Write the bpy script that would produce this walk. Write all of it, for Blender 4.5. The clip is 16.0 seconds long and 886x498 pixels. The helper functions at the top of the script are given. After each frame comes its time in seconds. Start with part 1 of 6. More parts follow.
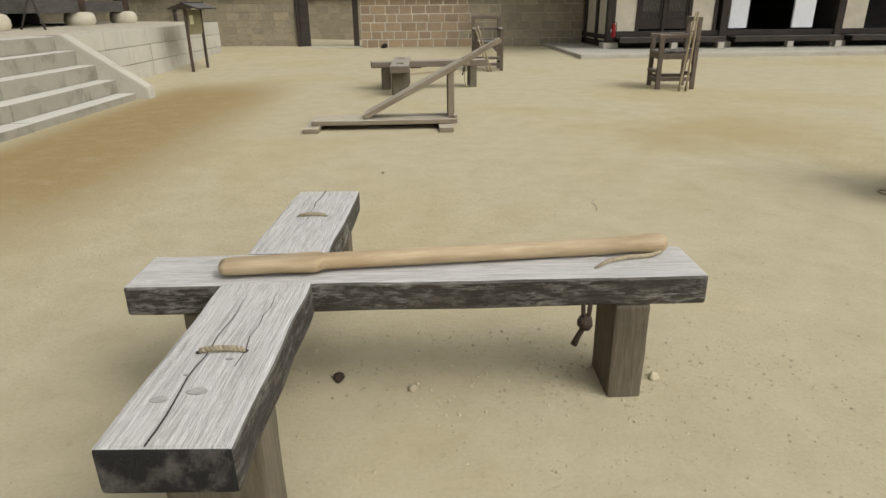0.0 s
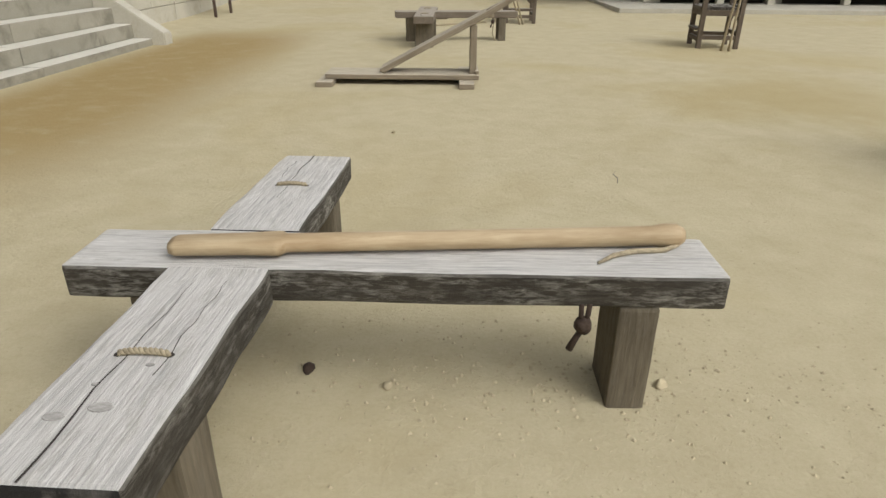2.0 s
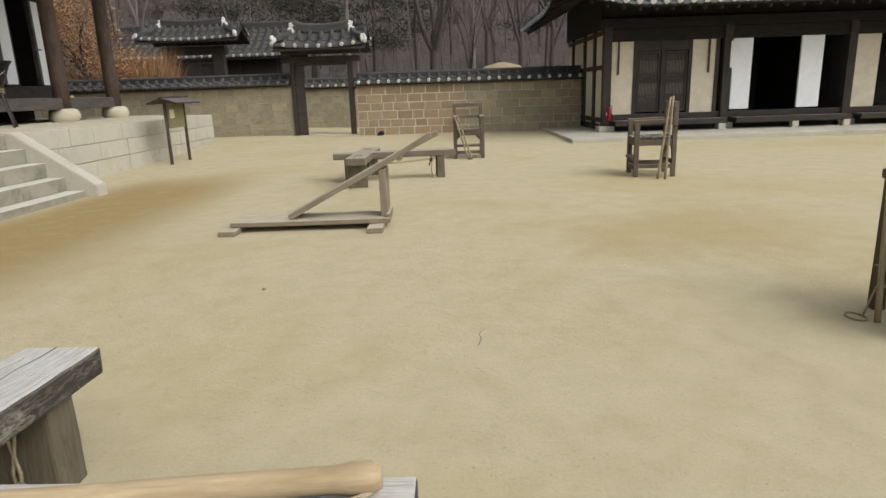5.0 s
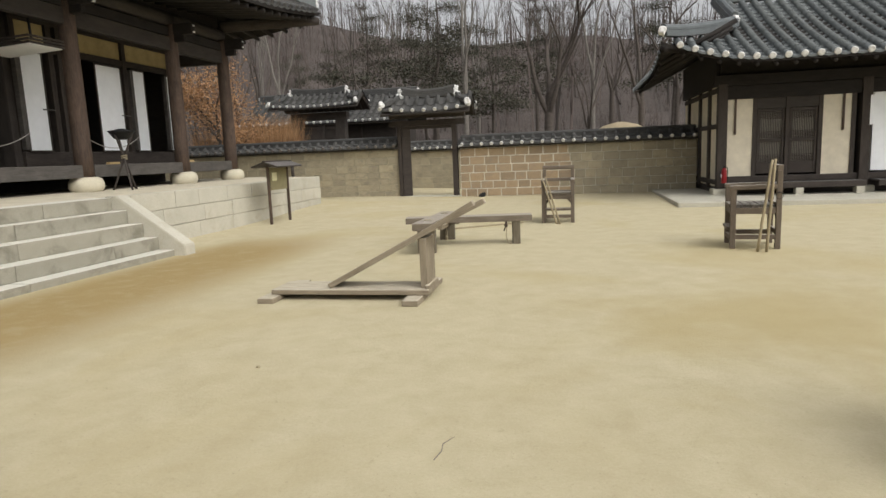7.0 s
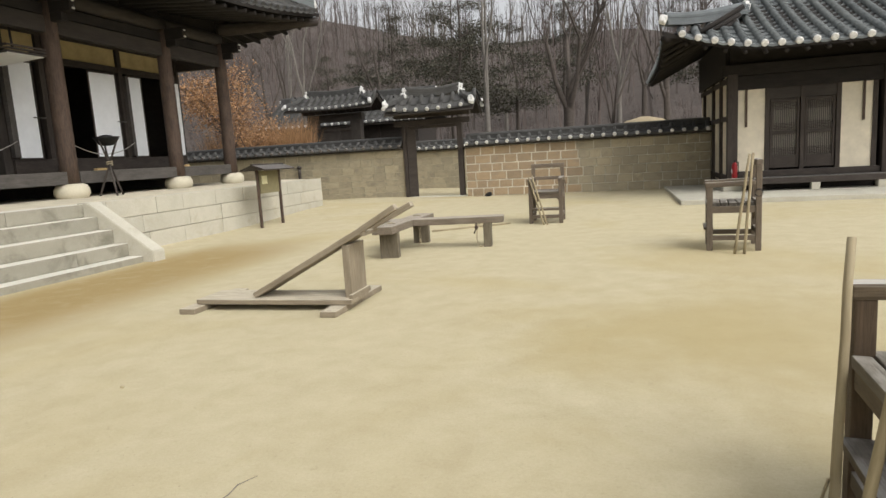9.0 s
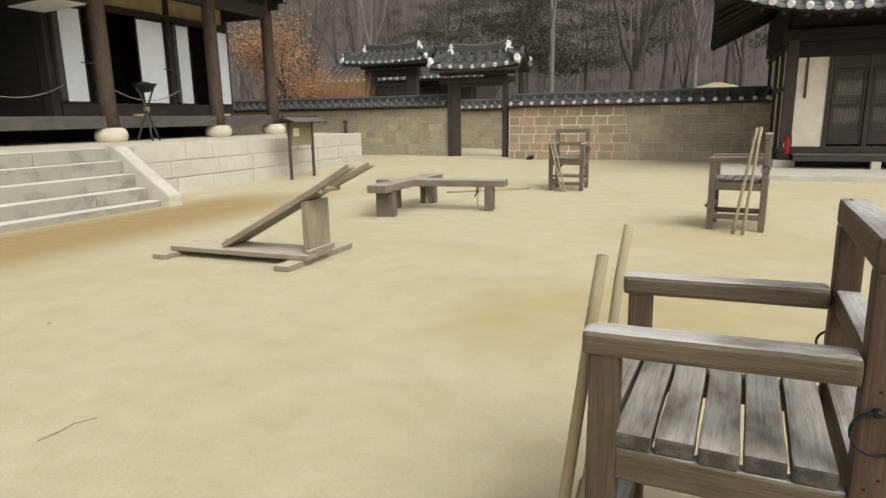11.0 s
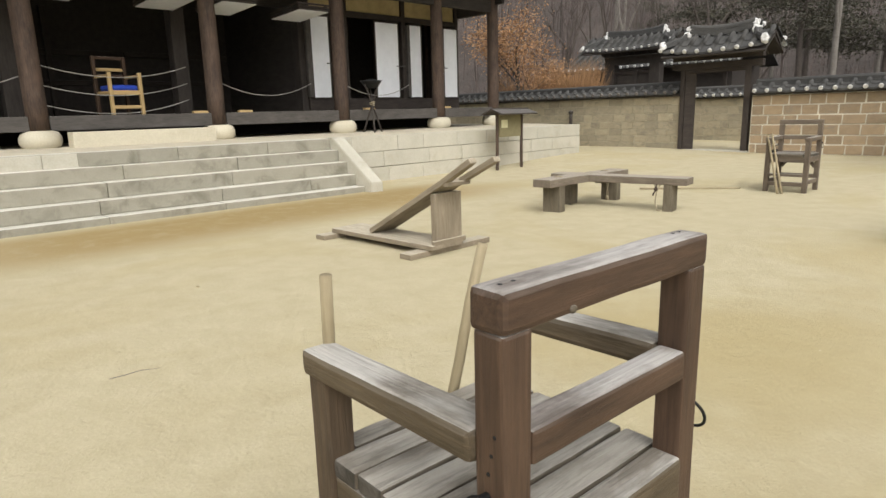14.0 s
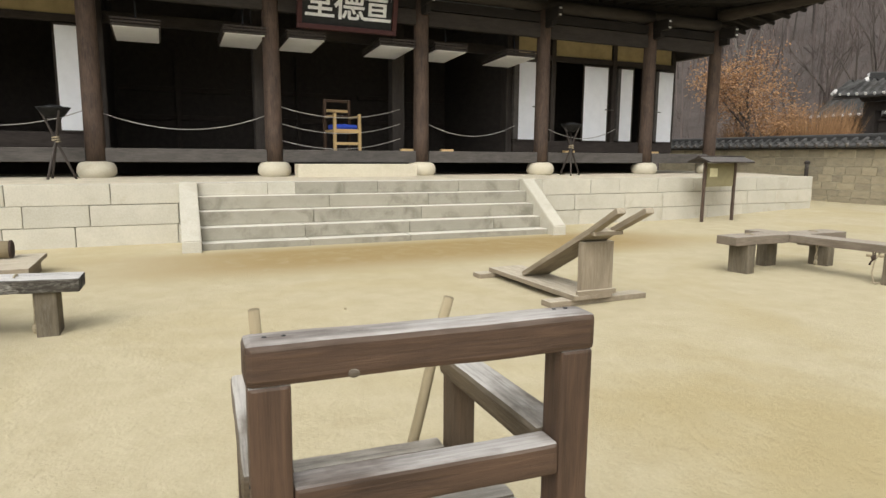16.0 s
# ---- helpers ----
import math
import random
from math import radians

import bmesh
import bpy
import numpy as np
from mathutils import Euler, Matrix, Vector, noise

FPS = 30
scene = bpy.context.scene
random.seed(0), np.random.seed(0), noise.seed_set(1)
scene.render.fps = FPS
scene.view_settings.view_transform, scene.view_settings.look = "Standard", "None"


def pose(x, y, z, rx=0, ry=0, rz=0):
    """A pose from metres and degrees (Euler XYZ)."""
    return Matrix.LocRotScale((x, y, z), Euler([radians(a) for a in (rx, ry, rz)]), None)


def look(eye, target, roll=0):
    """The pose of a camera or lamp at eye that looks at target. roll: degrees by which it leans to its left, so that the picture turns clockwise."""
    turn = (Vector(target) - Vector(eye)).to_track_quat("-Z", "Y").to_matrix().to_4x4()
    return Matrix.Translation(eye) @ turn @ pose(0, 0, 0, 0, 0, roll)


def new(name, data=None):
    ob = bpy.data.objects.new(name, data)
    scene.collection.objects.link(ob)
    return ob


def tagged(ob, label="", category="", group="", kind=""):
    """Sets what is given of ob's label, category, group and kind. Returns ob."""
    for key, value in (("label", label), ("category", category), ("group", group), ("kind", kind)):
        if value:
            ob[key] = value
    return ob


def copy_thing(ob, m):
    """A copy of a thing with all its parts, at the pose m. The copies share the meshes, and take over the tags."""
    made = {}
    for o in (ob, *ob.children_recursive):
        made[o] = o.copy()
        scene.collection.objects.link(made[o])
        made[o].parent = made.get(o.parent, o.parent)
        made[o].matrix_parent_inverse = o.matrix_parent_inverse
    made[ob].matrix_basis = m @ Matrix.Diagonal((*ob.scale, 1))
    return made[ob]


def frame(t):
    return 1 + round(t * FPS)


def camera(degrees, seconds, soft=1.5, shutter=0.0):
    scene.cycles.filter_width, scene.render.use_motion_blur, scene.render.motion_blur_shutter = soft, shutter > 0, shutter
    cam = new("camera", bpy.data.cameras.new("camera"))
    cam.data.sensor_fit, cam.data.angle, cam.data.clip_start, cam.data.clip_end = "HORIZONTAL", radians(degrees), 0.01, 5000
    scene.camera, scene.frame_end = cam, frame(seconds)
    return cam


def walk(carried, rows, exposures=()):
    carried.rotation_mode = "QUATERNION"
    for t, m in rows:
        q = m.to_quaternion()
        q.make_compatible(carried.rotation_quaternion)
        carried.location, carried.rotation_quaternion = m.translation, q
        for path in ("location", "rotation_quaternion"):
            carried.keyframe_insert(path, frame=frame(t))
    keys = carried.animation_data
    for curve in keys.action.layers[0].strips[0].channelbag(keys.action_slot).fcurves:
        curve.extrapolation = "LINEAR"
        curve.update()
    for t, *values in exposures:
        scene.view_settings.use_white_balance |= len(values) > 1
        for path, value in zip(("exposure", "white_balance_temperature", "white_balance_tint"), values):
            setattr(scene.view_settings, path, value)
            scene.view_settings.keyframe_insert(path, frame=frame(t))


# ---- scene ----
cam = camera(70.8, 16.0)
PATH = [
    (0, (0.346, 0.233, 1.306), (0.414, 2.094, 0.578), -0.6),
    (0.5, (0.387, 0.241, 1.289), (0.362, 2.079, 0.501), -0.5),
    (1, (0.413, 0.28, 1.264), (0.332, 2.078, 0.392), -0.4),
    (1.5, (0.456, 0.396, 1.269), (0.378, 2.176, 0.36), -0.1),
    (2, (0.498, 0.521, 1.289), (0.476, 2.326, 0.43), 0.5),
    (2.5, (0.553, 0.587, 1.297), (0.605, 2.42, 0.499), 0.1),
    (3, (0.665, 0.654, 1.292), (0.739, 2.509, 0.547), -1.0),
    (3.5, (0.833, 0.726, 1.301), (0.893, 2.598, 0.601), -1.3),
    (5.8, (1.668, 1.235, 1.368), (1.511, 3.19, 0.978), -1.4),
    (6, (1.735, 1.282, 1.37), (1.528, 3.236, 0.996), -1.2),
    (6.5, (1.945, 1.444, 1.352), (1.615, 3.387, 1.013), -1.8),
    (7, (2.175, 1.589, 1.387), (1.759, 3.523, 1.091), -2.3),
    (7.5, (2.443, 1.73, 1.397), (1.959, 3.654, 1.144), -2.7),
    (8, (2.688, 1.861, 1.395), (2.148, 3.77, 1.137), -2.4),
    (8.5, (2.925, 2.04, 1.357), (2.371, 3.939, 1.064), -2.9),
    (9, (3.129, 2.204, 1.35), (2.589, 4.108, 1.057), -3.4),
    (9.2, (3.24, 2.237, 1.34), (2.696, 4.138, 1.045), -3.6),
    (11.5, (4.283, 2.733, 1.332), (3.475, 4.508, 0.888), -0.7),
    (12, (4.471, 2.867, 1.311), (3.606, 4.61, 0.849), -1.1),
    (12.5, (4.671, 2.977, 1.334), (3.711, 4.668, 0.866), -1.0),
    (13, (4.878, 3.08, 1.353), (3.793, 4.695, 0.888), -1.6),
    (13.5, (4.989, 3.18, 1.359), (3.75, 4.682, 0.902), -1.9),
    (14, (5.05, 3.311, 1.36), (3.65, 4.675, 0.933), -1.6),
    (14.5, (5.14, 3.45, 1.384), (3.59, 4.662, 1.028), -2.1),
    (15, (5.278, 3.598, 1.413), (3.615, 4.668, 1.11), -1.2),
    (15.5, (5.337, 3.73, 1.391), (3.596, 4.67, 1.1), -0.6),
    (16, (5.436, 3.881, 1.387), (3.632, 4.693, 1.091), 0.4),
]
walk(cam, [(t, look(eye, target, roll)) for t, eye, target, roll in PATH],
     [(0.0, -0.14), (3.5, -0.12), (6.2, 0.0), (7.0, 0.08), (8.0, 0.20), (12.5, 0.26), (16.0, 0.28)])

# ---- world and light: bright overcast sky ----
world = bpy.data.worlds.new("overcast_sky")
scene.world = world
world.use_nodes = True
wt = world.node_tree
sky = wt.nodes.new("ShaderNodeTexSky")
sky.sky_type, sky.sun_disc = "NISHITA", False
sky.sun_elevation, sky.sun_rotation = radians(48), radians(125)
sky.air_density, sky.dust_density, sky.ozone_density = 1.0, 6.0, 1.0
pale = wt.nodes.new("ShaderNodeHueSaturation")
pale.inputs["Saturation"].default_value = 0.12
wt.links.new(sky.outputs[0], pale.inputs["Color"])
wt.links.new(pale.outputs[0], wt.nodes["Background"].inputs["Color"])
wt.nodes["Background"].inputs["Strength"].default_value = 0.18
sun = new("sun", bpy.data.lights.new("sun", "SUN"))
sun.data.energy, sun.data.angle, sun.data.color = 0.5, radians(90), (1.0, 0.985, 0.96)
sun.matrix_world = look((30, -20, 40), (0, 0, 0))


# ---- materials ----
def node(nt, kind, **sets):
    n = nt.nodes.new(kind)
    for k, v in sets.items():
        n.inputs[k].default_value = v
    return n


def base_mat(name, rough=0.85, metal=0.0):
    m = bpy.data.materials.new(name)
    m.use_nodes = True
    b = m.node_tree.nodes["Principled BSDF"]
    b.inputs["Roughness"].default_value, b.inputs["Metallic"].default_value = rough, metal
    b.inputs["Specular IOR Level"].default_value = 0.25
    return m, m.node_tree, b


def ramp(nt, fac, stops):
    r = nt.nodes.new("ShaderNodeValToRGB")
    while len(r.color_ramp.elements) < len(stops):
        r.color_ramp.elements.new(0.5)
    for e, (p, c) in zip(r.color_ramp.elements, stops):
        e.position, e.color = p, (*c, 1)
    nt.links.new(fac, r.inputs["Fac"])
    return r.outputs["Color"]


def mix(nt, fac, a, b, kind="MIX"):
    n = nt.nodes.new("ShaderNodeMix")
    n.data_type, n.blend_type = "RGBA", kind
    for sock, v in ((n.inputs[0], fac), (n.inputs[6], a), (n.inputs[7], b)):
        if isinstance(v, (int, float)):
            sock.default_value = v
        elif isinstance(v, tuple):
            sock.default_value = (*v, 1)
        else:
            nt.links.new(v, sock)
    return n.outputs[2]


def coords(nt, scale, own=True):
    """Object coordinates, shifted by the object's own random number, scaled."""
    tc = nt.nodes.new("ShaderNodeTexCoord")
    out = tc.outputs["Object"]
    if own:
        info = nt.nodes.new("ShaderNodeObjectInfo")
        mul = node(nt, "ShaderNodeVectorMath")
        mul.operation = "MULTIPLY_ADD"
        nt.links.new(info.outputs["Random"], mul.inputs[0])
        mul.inputs[1].default_value = (17, 31, 53)
        nt.links.new(out, mul.inputs[2])
        out = mul.outputs[0]
    mp = node(nt, "ShaderNodeMapping", Scale=scale)
    nt.links.new(out, mp.inputs["Vector"])
    return mp.outputs[0]


def noise_tex(nt, vec, scale, detail=5.0, rough=0.55, dist=0.0):
    n = node(nt, "ShaderNodeTexNoise", Scale=scale, Detail=detail, Roughness=rough, Distortion=dist)
    nt.links.new(vec, n.inputs["Vector"])
    return n.outputs["Fac"]


def bump(nt, b, height, strength, dist=0.01):
    n = node(nt, "ShaderNodeBump", Strength=strength, Distance=dist)
    nt.links.new(height, n.inputs["Height"])
    nt.links.new(n.outputs[0], b.inputs["Normal"])


def wood_mat(name, dark, light, lit_bleach=None, lit_bleach_amount=0.0, stretch=18, rough=0.8, lichen=0.0, relief=0.5, ends=0.0, patchy=False):
    """Weathered timber, grain along the local x axis; upward faces get a silvery weathered skin with overhead light
    painted in.
    """
    m, nt, b = base_mat(name, rough)
    v = coords(nt, (1.0, stretch, stretch))
    fine = noise_tex(nt, v, 5.0, 8, 0.65, 0.6)
    col = ramp(nt, fine, [(0.3, dark), (0.7, light)])
    patch = noise_tex(nt, coords(nt, (1, 2.5, 2.5)), 3.0, 6, 0.6)
    col = mix(nt, 0.5, col, ramp(nt, patch, [(0.3, dark), (0.75, light)]))
    # paler tops: weathering plus overhead light and sky reflection, mixed in by normal
    if lit_bleach:
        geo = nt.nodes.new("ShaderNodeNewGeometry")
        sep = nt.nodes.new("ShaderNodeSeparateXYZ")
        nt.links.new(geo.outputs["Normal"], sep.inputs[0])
        grey = ramp(nt, fine, [(0.33, tuple(c * 0.68 for c in lit_bleach)), (0.48, lit_bleach), (0.68, tuple(min(1, c * 1.25) for c in lit_bleach))])
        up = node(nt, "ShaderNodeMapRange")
        for key, value in (("From Min", 0.2), ("From Max", 0.9), ("To Max", lit_bleach_amount)):
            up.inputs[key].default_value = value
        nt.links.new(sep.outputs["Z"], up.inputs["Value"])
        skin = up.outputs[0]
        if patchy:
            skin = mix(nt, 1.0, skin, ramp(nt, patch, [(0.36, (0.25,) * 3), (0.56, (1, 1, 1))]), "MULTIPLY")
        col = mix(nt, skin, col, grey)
    if lichen:
        spots = noise_tex(nt, coords(nt, (1.6, 7, 7)), 9.0, 10, 0.75, 0.4)
        mask = ramp(nt, spots, [(0.46, (0, 0, 0)), (0.64, (lichen,) * 3)])
        mask = mix(nt, 1.0, mask, ramp(nt, noise_tex(nt, coords(nt, (1.5, 6, 6)), 2.2, 5, 0.6), [(0.38, (0.12,) * 3), (0.62, (1.3,) * 3)]), "MULTIPLY")
        col = mix(nt, mask, col, (0.34, 0.325, 0.28))
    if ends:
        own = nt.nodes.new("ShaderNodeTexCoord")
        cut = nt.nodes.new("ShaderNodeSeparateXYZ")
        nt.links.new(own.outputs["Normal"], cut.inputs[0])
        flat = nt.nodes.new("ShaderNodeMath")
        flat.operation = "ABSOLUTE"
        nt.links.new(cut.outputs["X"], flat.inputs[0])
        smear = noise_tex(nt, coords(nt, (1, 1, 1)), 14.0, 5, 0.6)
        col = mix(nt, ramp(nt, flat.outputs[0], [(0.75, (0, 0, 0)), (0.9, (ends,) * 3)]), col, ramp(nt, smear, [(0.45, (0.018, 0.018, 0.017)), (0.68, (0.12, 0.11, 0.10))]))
    nt.links.new(col, b.inputs["Base Color"])
    bump(nt, b, fine, relief, 0.006)
    return m


def stone_mat(name, dark, light, stain, scale=6.0, stain_at=0.55, rough=0.9, relief=0.4, worn_lit=None, tone=0.82):
    m, nt, b = base_mat(name, rough)
    v = coords(nt, (1, 1, 1))
    grain = noise_tex(nt, v, scale * 6, 6, 0.7)
    blot = noise_tex(nt, v, scale * 0.35, 6, 0.6)
    col = mix(nt, 0.45, ramp(nt, grain, [(0.3, dark), (0.7, light)]), ramp(nt, blot, [(0.3, dark), (0.7, light)]))
    info = nt.nodes.new("ShaderNodeObjectInfo")
    tint = ramp(nt, info.outputs["Random"], [(0.0, (tone,) * 3), (1.0, (1.1, 1.08, 1.04) if tone < 0.9 else (1.04, 1.03, 1.02))])
    col = mix(nt, 1.0, col, tint, "MULTIPLY")
    dirt = noise_tex(nt, v, scale * 0.2, 8, 0.65, 0.5)
    col = mix(nt, ramp(nt, dirt, [(stain_at, (0, 0, 0)), (stain_at + 0.2, (0.75,) * 3)]), col, stain)
    # up-facing stone is paled: overhead light on the treads painted into the colour
    if worn_lit:
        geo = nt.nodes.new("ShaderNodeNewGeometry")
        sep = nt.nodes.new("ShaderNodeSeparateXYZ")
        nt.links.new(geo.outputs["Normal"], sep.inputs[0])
        col = mix(nt, ramp(nt, sep.outputs["Z"], [(0.5, (0, 0, 0)), (0.9, (0.85,) * 3)]), col, worn_lit)
    nt.links.new(col, b.inputs["Base Color"])
    bump(nt, b, grain, relief, 0.012)
    return m


def plain_mat(name, colour, rough=0.7, metal=0.0, vary=0.12, scale=8.0, relief=0.1):
    m, nt, b = base_mat(name, rough, metal)
    n = noise_tex(nt, coords(nt, (1, 1, 1)), scale, 6, 0.6)
    nt.links.new(ramp(nt, n, [(0.3, tuple(c * (1 - vary) for c in colour)), (0.7, tuple(min(1, c * (1 + vary)) for c in colour))]), b.inputs["Base Color"])
    bump(nt, b, n, relief, 0.005)
    return m


def sand_mat():
    """Trodden decomposed-granite earth with damp ochre patches."""
    m, nt, b = base_mat("packed_sand", 0.95)
    tc = nt.nodes.new("ShaderNodeTexCoord")
    v = tc.outputs["Object"]
    grain = noise_tex(nt, v, 60.0, 8, 0.75)
    mid = noise_tex(nt, v, 3.5, 8, 0.65, 0.3)
    wide = noise_tex(nt, v, 0.32, 5, 0.55, 0.6)
    col = ramp(nt, grain, [(0.25, (0.345, 0.300, 0.190)), (0.5, (0.45, 0.395, 0.258)), (0.8, (0.54, 0.482, 0.33))])
    col = mix(nt, 0.55, col, ramp(nt, mid, [(0.3, (0.39, 0.332, 0.205)), (0.7, (0.51, 0.452, 0.30))]))
    col = mix(nt, ramp(nt, wide, [(0.5, (0, 0, 0)), (0.68, (0.6,) * 3)]), col, (0.40, 0.325, 0.165))
    # drip line of the steps: a damp ochre strip
    sep = nt.nodes.new("ShaderNodeSeparateXYZ")
    nt.links.new(v, sep.inputs[0])

    def rise(sock, lo, hi):
        r = nt.nodes.new("ShaderNodeMapRange")
        r.interpolation_type = "SMOOTHSTEP"
        r.inputs["From Min"].default_value, r.inputs["From Max"].default_value = min(lo, hi), max(lo, hi)
        if lo > hi:
            r.inputs["To Min"].default_value, r.inputs["To Max"].default_value = 1.0, 0.0
        nt.links.new(sock, r.inputs["Value"])
        return r.outputs[0]

    def times(a, c):
        t = nt.nodes.new("ShaderNodeMath")
        t.operation = "MULTIPLY"
        nt.links.new(a, t.inputs[0])
        if isinstance(c, float):
            t.inputs[1].default_value = c
        else:
            nt.links.new(c, t.inputs[1])
        return t.outputs[0]

    strip = times(times(rise(sep.outputs["X"], -1.3, -2.7), rise(sep.outputs["X"], -4.3, -3.5)), times(rise(sep.outputs["Y"], 2.0, 5.5), rise(sep.outputs["Y"], 13.0, 10.5)))
    strip = times(times(strip, rise(mid, 0.0, 0.55)), 0.95)
    col = mix(nt, strip, col, (0.30, 0.215, 0.09))
    damp = times(times(rise(sep.outputs["X"], 1.2, 2.8), rise(sep.outputs["X"], 5.6, 3.6)), times(rise(sep.outputs["Y"], 3.8, 5.2), rise(sep.outputs["Y"], 9.5, 7.0)))
    damp = times(times(damp, rise(wide, 0.36, 0.56)), 0.6)
    col = mix(nt, damp, col, (0.36, 0.285, 0.13))
    crumbs = noise_tex(nt, v, 22.0, 6, 0.7, 0.4)
    col = mix(nt, ramp(nt, crumbs, [(0.60, (0, 0, 0)), (0.72, (0.35,) * 3)]), col, (0.27, 0.225, 0.14))
    nt.links.new(col, b.inputs["Base Color"])
    both = nt.nodes.new("ShaderNodeMath")
    both.operation = "MULTIPLY_ADD"
    nt.links.new(crumbs, both.inputs[0])
    both.inputs[1].default_value = 1.3
    nt.links.new(grain, both.inputs[2])
    scuff = noise_tex(nt, v, 7.0, 4, 0.55, 1.2)
    all_three = nt.nodes.new("ShaderNodeMath")
    all_three.operation = "MULTIPLY_ADD"
    nt.links.new(scuff, all_three.inputs[0])
    all_three.inputs[1].default_value = 1.6
    nt.links.new(both.outputs[0], all_three.inputs[2])
    bump(nt, b, all_three.outputs[0], 0.5, 0.014)
    return m


def leaf_mat(name, a, c):
    m, nt, b = base_mat(name, 0.8)
    geo = nt.nodes.new("ShaderNodeNewGeometry")
    nt.links.new(ramp(nt, geo.outputs["Random Per Island"], [(0, a), (1, c)]), b.inputs["Base Color"])
    return m


def litter_mat():
    m, nt, b = base_mat("leaf_litter", 0.95)
    tc = nt.nodes.new("ShaderNodeTexCoord")
    n1 = noise_tex(nt, tc.outputs["Object"], 0.15, 8, 0.7)
    n2 = noise_tex(nt, tc.outputs["Object"], 2.5, 8, 0.75)
    col = mix(nt, 0.5, ramp(nt, n1, [(0.3, (0.042, 0.037, 0.033)), (0.7, (0.118, 0.096, 0.084))]), ramp(nt, n2, [(0.3, (0.038, 0.034, 0.030)), (0.7, (0.140, 0.112, 0.096))]))
    nt.links.new(col, b.inputs["Base Color"])
    bump(nt, b, n2, 1.0, 0.3)
    return m


SAND, LITTER = sand_mat(), litter_mat()
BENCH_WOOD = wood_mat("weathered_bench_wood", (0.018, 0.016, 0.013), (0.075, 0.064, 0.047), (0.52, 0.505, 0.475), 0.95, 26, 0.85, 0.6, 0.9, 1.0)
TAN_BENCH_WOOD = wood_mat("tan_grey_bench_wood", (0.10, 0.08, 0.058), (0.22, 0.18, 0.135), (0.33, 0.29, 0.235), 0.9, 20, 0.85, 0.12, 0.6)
LEG_WOOD = wood_mat("bench_leg_wood", (0.068, 0.056, 0.037), (0.185, 0.155, 0.108), None, 0, 14, 0.85, 0.12, 0.6)
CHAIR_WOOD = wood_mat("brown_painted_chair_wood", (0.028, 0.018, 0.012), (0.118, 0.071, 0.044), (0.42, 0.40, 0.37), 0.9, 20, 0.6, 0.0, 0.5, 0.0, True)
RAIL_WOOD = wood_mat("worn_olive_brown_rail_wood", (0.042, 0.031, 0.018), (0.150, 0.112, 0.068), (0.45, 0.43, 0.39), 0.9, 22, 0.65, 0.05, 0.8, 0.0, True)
POST_WOOD = wood_mat("grey_brown_post_wood", (0.034, 0.024, 0.015), (0.118, 0.082, 0.050), None, 0, 20, 0.7, 0.04, 0.7)
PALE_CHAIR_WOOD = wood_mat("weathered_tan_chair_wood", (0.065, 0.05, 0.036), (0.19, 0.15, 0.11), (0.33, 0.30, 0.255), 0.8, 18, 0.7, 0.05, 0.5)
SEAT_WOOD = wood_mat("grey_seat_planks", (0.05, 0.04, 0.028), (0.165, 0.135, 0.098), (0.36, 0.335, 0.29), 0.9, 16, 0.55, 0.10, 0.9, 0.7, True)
KNOT_WOOD = plain_mat("grey_wood_knot", (0.34, 0.325, 0.30), 0.85, 0, 0.3, 60, 0.5)
PALE_WOOD = wood_mat("pale_paddle_wood", (0.28, 0.19, 0.098), (0.56, 0.455, 0.295), None, 0, 10, 0.5, 0.0, 0.15)
STICK_WOOD = wood_mat("stripped_stick_wood", (0.20, 0.16, 0.092), (0.36, 0.30, 0.19), None, 0, 12, 0.7, 0.0, 0.25)
TILT_WOOD = wood_mat("grey_board_wood", (0.15, 0.12, 0.082), (0.32, 0.27, 0.195), (0.45, 0.40, 0.305), 0.85, 12, 0.85, 0.0, 0.4)
BEAM_WOOD = wood_mat("old_dark_beam_wood", (0.022, 0.018, 0.015), (0.07, 0.056, 0.047), (0.16, 0.15, 0.14), 0.6, 14, 0.8, 0.03, 0.4)
GREY_BEAM = wood_mat("grey_worn_floor_beam", (0.042, 0.038, 0.034), (0.12, 0.108, 0.096), (0.2, 0.185, 0.165), 0.7, 16, 0.75, 0.04, 0.4)
COLUMN_WOOD = wood_mat("brown_column_wood", (0.024, 0.018, 0.015), (0.125, 0.082, 0.058), None, 0, 10, 0.75, 0.06, 0.5)
# dark brown timber for interiors, roof decks, backs and cracks
DARK_WOOD = wood_mat("dark_interior_wood", (0.026, 0.022, 0.019), (0.065, 0.055, 0.047), None, 0, 14, 0.8, 0.0, 0.4)
YELLOW_WOOD = wood_mat("new_yellow_wood", (0.40, 0.27, 0.12), (0.58, 0.42, 0.20), None, 0, 12, 0.6, 0.0, 0.2)
GRANITE = stone_mat("pale_granite", (0.38, 0.36, 0.29), (0.52, 0.495, 0.41), (0.33, 0.29, 0.21), 7, 0.55, 0.9, 0.4, None, 0.92)
# stained riser tone; the last colour puts overhead light on the treads
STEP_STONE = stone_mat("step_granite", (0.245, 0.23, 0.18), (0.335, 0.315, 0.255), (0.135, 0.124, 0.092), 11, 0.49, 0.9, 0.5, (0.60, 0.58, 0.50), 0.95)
BASE_STONE = stone_mat("column_base_stone", (0.46, 0.42, 0.32), (0.62, 0.58, 0.46), (0.36, 0.31, 0.22), 7, 0.6)
TAN_STONE = stone_mat("tan_wall_stone", (0.24, 0.18, 0.115), (0.42, 0.32, 0.21), (0.22, 0.19, 0.15), 6, 0.55)
GREY_STONE = stone_mat("weathered_wall_stone", (0.25, 0.215, 0.15), (0.42, 0.37, 0.265), (0.17, 0.155, 0.12), 6, 0.54)
